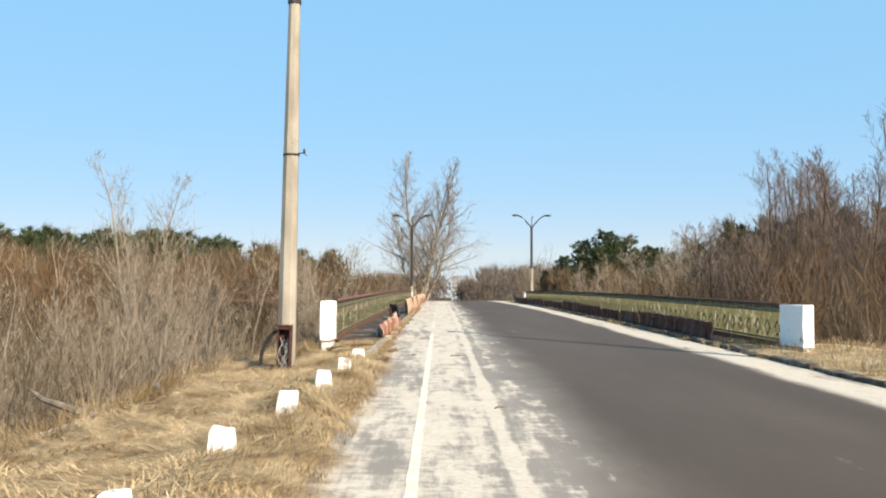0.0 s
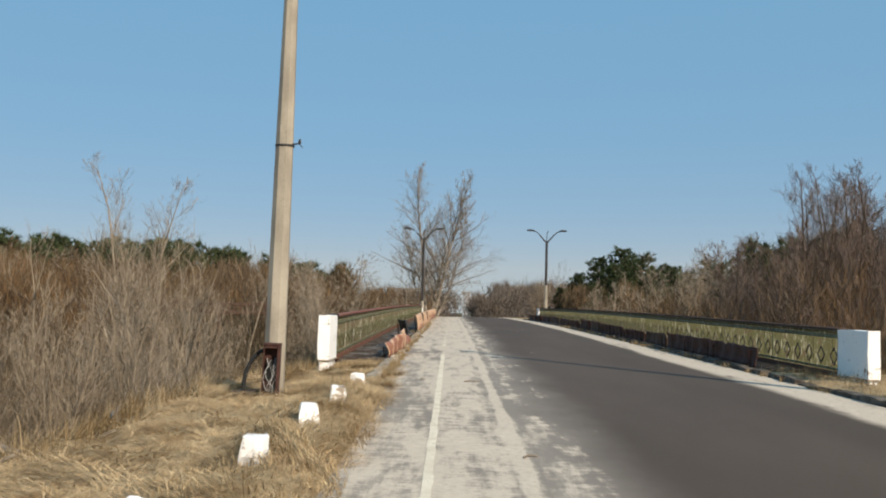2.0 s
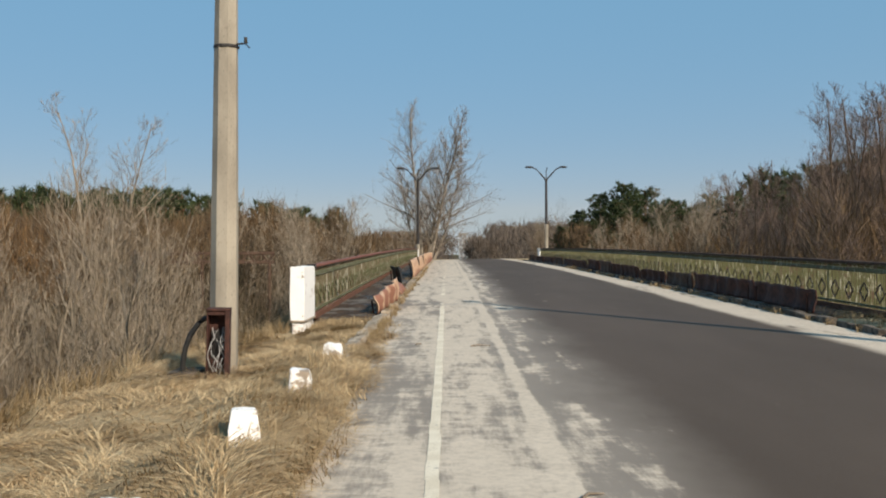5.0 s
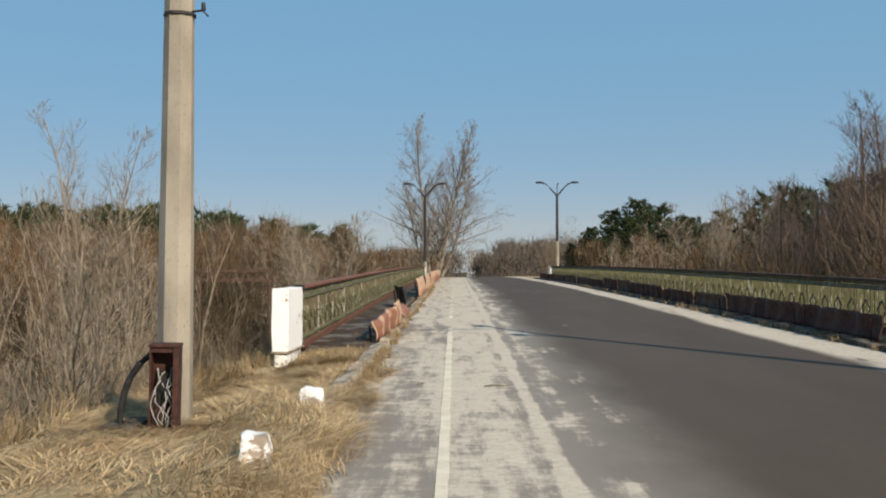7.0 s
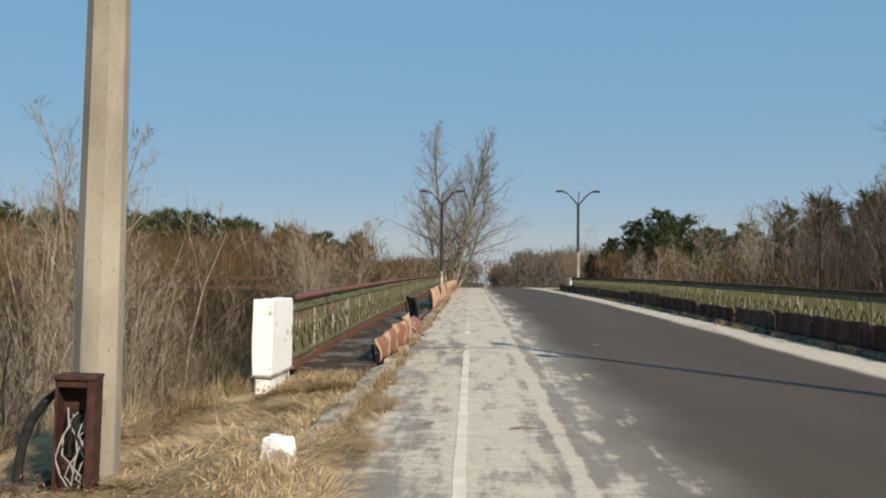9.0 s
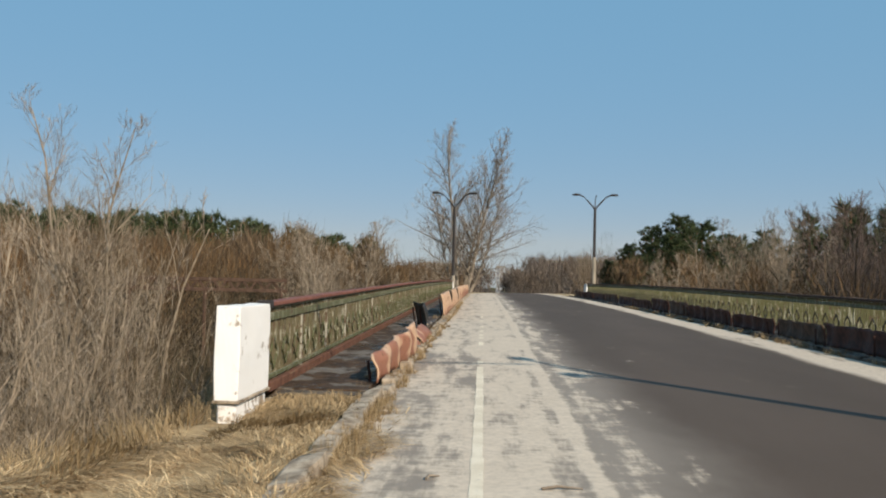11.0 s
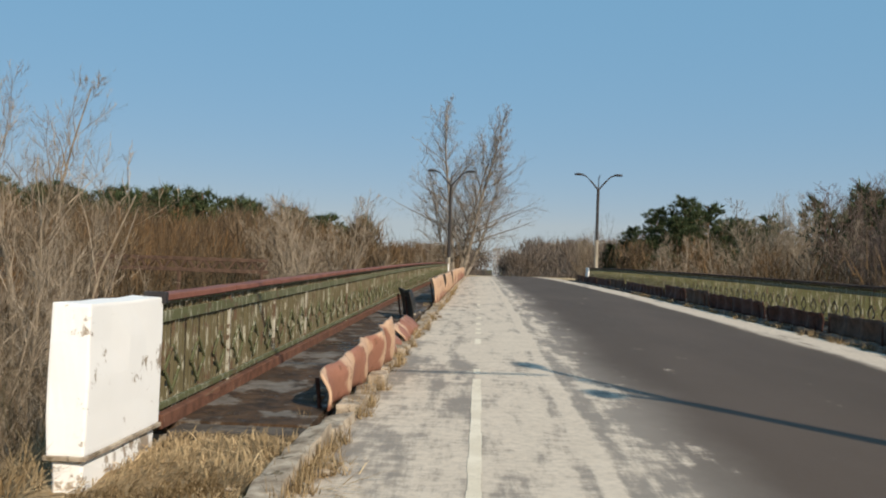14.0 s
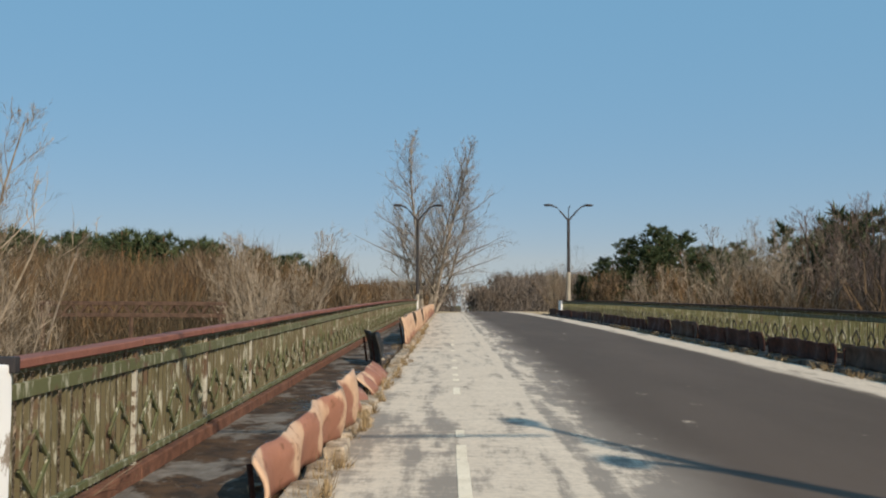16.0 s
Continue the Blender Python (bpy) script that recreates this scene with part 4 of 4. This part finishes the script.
# the far woods take the twig colour with haze painted in
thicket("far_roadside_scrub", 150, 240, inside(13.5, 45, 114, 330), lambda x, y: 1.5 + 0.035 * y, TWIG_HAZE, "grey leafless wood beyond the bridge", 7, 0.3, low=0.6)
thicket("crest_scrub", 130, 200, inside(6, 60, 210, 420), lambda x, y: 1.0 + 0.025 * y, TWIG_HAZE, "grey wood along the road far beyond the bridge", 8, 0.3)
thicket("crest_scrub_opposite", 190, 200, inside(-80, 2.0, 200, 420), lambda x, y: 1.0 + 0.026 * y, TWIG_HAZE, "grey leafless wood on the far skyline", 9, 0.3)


def tall_tree(seed, x, y, h, twigs, label, fan=0.12, stems=1, spec=TALL, radius=0.009, bark=BARK):
    root = bare_tree("bare_tree", seed, h, stems, spec, bark, twigs, label, "tree", fan=fan, radius=radius)
    root.matrix_basis = pose(x, y, ground_z(x, y))
    return root


def again(src, height, x, y, top, turn, broad=1.0):
    """Another tree like src, its tip at the given level."""
    g = ground_z(x, y)
    t = copy_thing(src, pose(x, y, g))
    s = (top - g) / height
    t.matrix_basis = pose(x, y, g, 0, 0, turn) @ Matrix.Diagonal((s * broad, s * broad, s, 1))
    return t


def roadside_poplar():
    """Two tall leaders from one foot, with lower side stems that sweep outward."""
    rng = random.Random(12)
    wood, twig = ([], []), ([], [])
    for ox, dx, dy, h in ((-0.4, 0.2, 0.4, 17.5), (0.4, 2.6, -0.5, 16.6), (-0.6, -2.6, 0.6, 10.5), (0.7, 5.4, 0.8, 11.5), (0.1, 2.4, -1.0, 14.0)):
        grow(rng, Vector((ox, 0, -0.4)), Vector((dx, dy, h)).normalized(), h, h * 0.0125, 0, 3, wood, twig, POPLAR)
    root = tagged(new("poplar_tree"), "tall bare grey poplar forking into two leaders beside the road", "tree")
    root.matrix_basis = pose(-2.2, 108.5, ground_z(-2.2, 108.5))
    shared("trunk", raw("trunk", *wood, BARK_GREY), root)
    shared("crown", raw("crown", *twig, TWIG_POPLAR), root)


roadside_poplar()
tall_tree(7, -15.3, 48.5, 15.2, TWIG_PALE, "tall bare pale tree rising above the scrub", 0.2, 4, bark=BARK_PALE)
tall_tree(8, -12.6, 47, 10.2, TWIG, "bare pale sapling above the scrub", 0.3, 2)
near = tall_tree(10, -6.4, 27.0, 6.2, TWIG_PALE, "bare pale multi-stemmed sapling on the bank", 0.4, 5, SAPLING, 0.008, BARK_PALE)
for k, (x, y, top) in enumerate(((-5.7, 22.6, 2.1), (-7.4, 31.0, 3.9), (-8.6, 28.0, 3.9), (-5.6, 25.2, 1.9), (-10.4, 36, 4.6), (-11.4, 41, 5.0), (-6.6, 18.5, 2.3), (-8.0, 15.5, 2.7), (-9.5, 22, 3.4), (-6.1, 13.2, 1.7), (-12.5, 30, 4.2), (-7.0, 21.0, 2.6))):
    again(near, 6.4, x, y, top, 73 * k)
birch = tall_tree(9, -5.9, 50, 9.8, TWIG_PALE, "bare pale birch above the bridge railing", 0.34, 3, bark=BARK_PALE)
for k, (x, y, top) in enumerate(((-8.4, 66, 4.8), (-11.5, 74, 4.0), (14.0, 71, 4.6), (17.5, 75, 6.0), (12.9, 82, 4.2), (16.4, 64, 4.4))):
    again(birch, 9.0, x, y, top, 61 * k + 20, 1.25)
big = tall_tree(20, 18.9, 49.0, 13.3, TWIG_MAUVE, "tall bare brown tree with a rounded twiggy crown", 0.24, 5, bark=BARK_BROWN)
for k, (x, y, top) in enumerate(((20.2, 46.5, 9.4), (20.7, 43.5, 8.8), (21.6, 56, 9.0), (20.4, 61, 8.6), (21.2, 67, 8.2), (21.5, 73, 8.0), (22.0, 52, 9.2), (23.2, 43, 10.6), (19.6, 52, 9.0), (16.6, 40, 5.8), (14.2, 38, 4.6), (25.5, 58, 10.5), (28, 64, 10.5), (17.2, 57, 6.2), (31, 70, 10.5))):
    again(big, 13.0, x, y, top, 67 * k, 1.15)
pale = tall_tree(31, 28.3, 108, 14.6, TWIG_PALE, "bare pale tree with a narrow crown beside the pines", 0.16, 4, bark=BARK_PALE)
for k, (x, y, top) in enumerate(((31.5, 109, 9.2), (26.0, 106, 8.0), (24.0, 92, 6.4), (34, 104, 9.6), (37.5, 110, 9.0), (-30, 95, 7.4), (-16, 120, 6.6), (-22, 110, 6.2), (14, 150, 7.6), (15.5, 170, 8.0), (18, 165, 9.0), (-6, 135, 5.6), (-38, 88, 7.0), (-46, 100, 8.2))):
    again(pale, 14.3, x, y, top, 51 * k)


def pine(seed, h, label, limbs, tufts, needles, size):
    """A pine with rising limbs that end in upright tufts of needles."""
    rng = random.Random(seed)
    wood, twig = ([], []), ([], [])
    pts = [Vector((0.01 * h * math.sin(i), 0.05 * math.cos(i * 2), h * i / 6 - (0.3 if i == 0 else 0))) for i in range(7)]
    tube(*wood, pts, [h * 0.018 * (1 - 0.14 * i) for i in range(7)], 6)
    vs, fs = twig
    for k in range(limbs):
        t = 0.06 + 0.92 * (k / limbs)
        reach = h * 0.36 * (1 - t) ** 0.7 * (0.55 + 0.45 * min(1.0, t * 4)) * rng.uniform(0.6, 1.15) + 0.25
        a = k * 2.4 + rng.uniform(-0.5, 0.5)
        start = Vector((0, 0, h * t))
        rise = rng.uniform(0.05, 0.3) + 0.5 * t
        mid = start + Vector((math.cos(a), math.sin(a), rise * 0.6)) * reach * 0.55
        end = mid + Vector((math.cos(a), math.sin(a), rise * 1.9)).normalized() * reach * 0.5
        tube(*wood, [start, mid, end], [0.05 * (1.2 - t), 0.03, 0.012], 3)
        for c in range(int(tufts * (0.5 + reach * 0.55))):
            f = rng.uniform(0.15, 1.0)
            q = start.lerp(mid, f * 2) if f < 0.5 else mid.lerp(end, f * 2 - 1)
            q = q + Vector((rng.gauss(0, 0.3), rng.gauss(0, 0.3), rng.gauss(0.05, 0.2))) * (0.35 + reach * 0.3)
            axis = Vector((math.cos(a) * 0.5 + rng.gauss(0, 0.4), math.sin(a) * 0.5 + rng.gauss(0, 0.4), 1.0)).normalized()
            for m in range(needles):
                u = (axis + Vector((rng.gauss(0, 0.55), rng.gauss(0, 0.55), rng.gauss(0, 0.45)))).normalized()
                w = u.cross(Vector((rng.gauss(0, 1), rng.gauss(0, 1), rng.gauss(0, 1)))).normalized() * rng.uniform(0.03, 0.055) * size
                b = len(vs)
                vs.extend((q - w, q + w, q + u * rng.uniform(0.3, 0.55) * size))
                fs.append((b, b + 1, b + 2))
    root = tagged(new("pine_tree"), label, "pine tree", "pines beyond the bridge")
    shared("trunk", raw("trunk", *wood, PINEBARK), root)
    shared("crown", raw("crown", *twig, NEEDLE), root)
    return root


PINE_LABEL = "dark green pine with a dense uneven crown"
PINE_H = (11.0, 10.0, 9.0)


def pine_stand(spots, pines, broad):
    for k, (x, y, top) in enumerate(spots):
        src = pines[k % 3]
        g = ground_z(x, y)
        m = pose(x, y, g, 0, 0, 83 * k)
        t = src if k < 3 else copy_thing(src, m)
        s = (top - g) / PINE_H[k % 3] / 1.03
        t.matrix_basis = m @ Matrix.Diagonal((s * broad, s * broad, s, 1))


pine_stand([(18.8, 106, 9.3), (16.4, 107, 8.2), (14.4, 109, 6.4), (20.6, 112, 8.0), (23.5, 111, 6.8), (12.8, 112, 4.8), (27.5, 112, 7.2), (22, 104, 6.7), (17.6, 103, 7.2), (24.5, 108, 7.6), (21.3, 108, 8.8), (15.6, 104, 5.4), (26.5, 118, 8.2)],
           [pine(i + 1, PINE_H[i], PINE_LABEL, 60, 12, 12, 1.0) for i in range(3)], 1.22)
pr_ = random.Random(5)
far_spots = [(48, 156, 14.0), (52, 152, 13.0), (58, 150, 15.5), (64, 150, 15.0), (70, 148, 16.5), (77, 150, 17), (44, 165, 12), (84, 140, 16), (55, 158, 15.0), (61, 160, 14.6), (67, 156, 16.0), (41, 150, 9.6), (27, 75, 8.3), (24.5, 78, 7.4), (29.5, 73, 8.8), (22.6, 81, 6.6), (32, 76, 9.4), (26, 82, 8.4)]
for k in range(88):
    x = -24 - 1.15 * k + pr_.uniform(-2, 2)
    y = 196 - 0.25 * k + pr_.uniform(-16, 16)
    far_spots.append((x, y, 1.8 + 0.063 * math.hypot(x, y) * pr_.uniform(0.86, 1.08) * (0.70 + 0.30 * smooth(26, 50, -x))))
pine_stand(far_spots, [pine(i + 11, PINE_H[i], "far olive-green pine in the wood on the skyline", 34, 7, 7, 1.7) for i in range(3)], 1.05)


def fallen_branches():
    for x, y, L, turn, tilt in ((-4.55, 12.6, 1.5, 150, -4), (-4.9, 13.4, 1.1, 25, -10), (-4.4, 15.2, 0.9, 110, 6), (-4.7, 10.4, 1.2, 60, -6)):
        bm = tube_bm([(0, 0, 0), (L * 0.35, 0.05, 0.06), (L * 0.7, 0.02, 0.10), (L, -0.06, 0.2)], [0.06, 0.052, 0.04, 0.018], 7)
        ob = new("fallen_branch", mesh_of(bm, "fallen_branch", BARK))
        ob.matrix_basis = pose(x, y, ground_z(x, y) + 0.05, 0, tilt, turn)
        tagged(ob, "dead grey branch lying at the edge of the bank", "branch", "fallen branches on the bank")


fallen_branches()


def blades(name, area, n, length, flat, material, label, seed, keep):
    """Loose grass: thin bent blades, lying or standing."""
    rng = random.Random(seed)
    vs, fs = [], []
    x0, x1, y0, y1 = area
    for k in range(n):
        x, y = rng.uniform(x0, x1), rng.uniform(y0, y1)
        if not keep(x, y, rng):
            continue
        z = ground_z(x, y)
        a = 7.0 * noise.noise(Vector((x * 0.8, y * 0.6, 4))) + rng.gauss(0.6, 0.6)
        L = length * rng.uniform(0.5, 1.3)
        up = rng.uniform(*flat)
        d = Vector((math.cos(a) * math.cos(up), math.sin(a) * math.cos(up), math.sin(up)))
        w = Vector((-math.sin(a), math.cos(a), 0)) * rng.uniform(0.002, 0.0052)
        p = Vector((x, y, z + rng.uniform(-0.005, 0.05)))
        q = p + d * L * 0.55 + Vector((0, 0, 0.01))
        e = q + (d + Vector((0, 0, -0.5 * math.sin(up) - 0.08))).normalized() * L * 0.45
        b = len(vs)
        vs.extend((p - w, p + w, q + w * 0.8, q - w * 0.8, e))
        fs.extend(((b, b + 1, b + 2, b + 3), (b + 3, b + 2, b + 4)))
    tagged(new(name, raw(name, vs, fs, material)), label, "grass", kind="stuff")


def lumpy(x, y, rng):
    return rng.random() < 0.35 + 0.9 * (noise.noise(Vector((x * 1.2, y * 0.9, 1))) + 0.25)


blades("straw_mat", (-4.6, -0.85, 2, 25.0), 120000, 0.36, (-0.03, 0.3), STRAW, "flattened pale straw on the verge", 1, lambda x, y, r: lumpy(x, y, r) and (y < 22.4 or y < 24.5 and r.random() < 0.16))
blades("verge_grass", (-2.0, -0.75, 2, 25.0), 20000, 0.13, (0.2, 1.2), DRYGRASS, "short dry brown grass along the road edge", 2, lambda x, y, r: r.random() < 0.25 + (noise.noise(Vector((x * 2, y * 1.2, 5))) + 0.3) and x < -1.05 + 0.35 * noise.noise(Vector((0, y * 0.7, 2))) + (0.45 if y < 17 else -0.1))
blades("bank_grass", (-8, -4, 4, 25), 16000, 0.5, (0.3, 1.3), DRYGRASS, "dry grass on the bank below the verge", 3, lambda x, y, r: True)
blades("bridge_end_grass", (-2.52, -1.42, 21.8, 24.76), 7000, 0.10, (0.05, 0.9), DRYGRASS, "matted brown grass before the bridge footway", 5, lambda x, y, r: True)
blades("gully_grass", (-5.0, -2.85, 20.5, 27.0), 9000, 0.34, (0.2, 1.3), DRYGRASS, "dry brown grass in the gully by the bridge end", 6, lambda x, y, r: True)
blades("far_verge_grass", (7.5, 13.5, 6, 25), 16000, 0.22, (0.3, 1.4), DRYGRASS, "dry brown grass on the opposite verge", 4, lambda x, y, r: x > 7.5)


def kerb_tufts():
    rng = random.Random(9)
    vs, fs = [], []
    for side, xk, n in ((-1.17, 0.06, 520), (7.16, 0.06, 240), (-1.5, 0.06, 80)):
        for k in range(n):
            y = rng.uniform(19, 62)
            if noise.noise(Vector((side, y * 0.8, 0))) < -0.12:
                continue
            x = side + rng.gauss(0, xk)
            for b_ in range(26):
                a = rng.uniform(0, 2 * math.pi)
                up = rng.uniform(0.3, 1.4)
                L = rng.uniform(0.06, 0.22)
                d = Vector((math.cos(a) * math.cos(up), math.sin(a) * math.cos(up), math.sin(up)))
                w = Vector((-math.sin(a), math.cos(a), 0)) * 0.005
                p = Vector((x + rng.gauss(0, 0.03), y + rng.gauss(0, 0.05), road_z(y)))
                b = len(vs)
                vs.extend((p - w, p + w, p + d * L))
                fs.append((b, b + 1, b + 2))
    tagged(new("kerb_grass", raw("kerb_grass", vs, fs, DRYGRASS)), "dry grass tufts growing along the kerb stones", "grass", kind="stuff")


kerb_tufts()


def twigs_on_road():
    rng = random.Random(14)
    for x, y, L, turn in ((0.41, 20.4, 0.30, 10), (-0.43, 20.6, 0.16, 60), (0.9, 12, 0.2, 40)):
        bm = tube_bm([(0, 0, 0), (L * 0.4, 0.02, 0.012), (L, -0.01, 0)], [0.012, 0.012, 0.006], 5)
        ob = new("twig", mesh_of(bm, "twig", BARK))
        ob.matrix_basis = pose(x, y, road_z(y) + 0.012, 0, 0, turn)
        tagged(ob, "small broken twig lying on the sandy asphalt", "twig", "twigs on the road")


twigs_on_road()


def rubble():
    rng = random.Random(31)
    shapes = []
    for i in range(3):
        bm = bmesh.new()
        bmesh.ops.create_icosphere(bm, subdivisions=1, radius=0.05)
        roughen(bm, 0.025, 12, i * 5.0)
        shapes.append(mesh_of(bm, "rubble_stone", KERB))
    for k in range(46):
        y = 19 + 22 * rng.random() ** 1.3
        x = rng.choice((-1.12, -1.12, -1.5, -1.6)) + rng.gauss(0, 0.06)
        base = road_z(y) + (0.06 if x < -1.44 and y > Y0 else 0.0 if x > -1.22 else ground_z(x, y) - road_z(y))
        ob = new("rubble_stone", rng.choice(shapes))
        s = rng.uniform(0.4, 1.2)
        ob.matrix_basis = pose(x, y, base + 0.02 * s, 0, 0, rng.uniform(0, 360)) @ Matrix.Diagonal((s, s * 1.2, s * 0.7, 1))
        tagged(ob, "small broken chunk of concrete lying by the kerb", "rubble", "rubble along the kerb")


rubble()
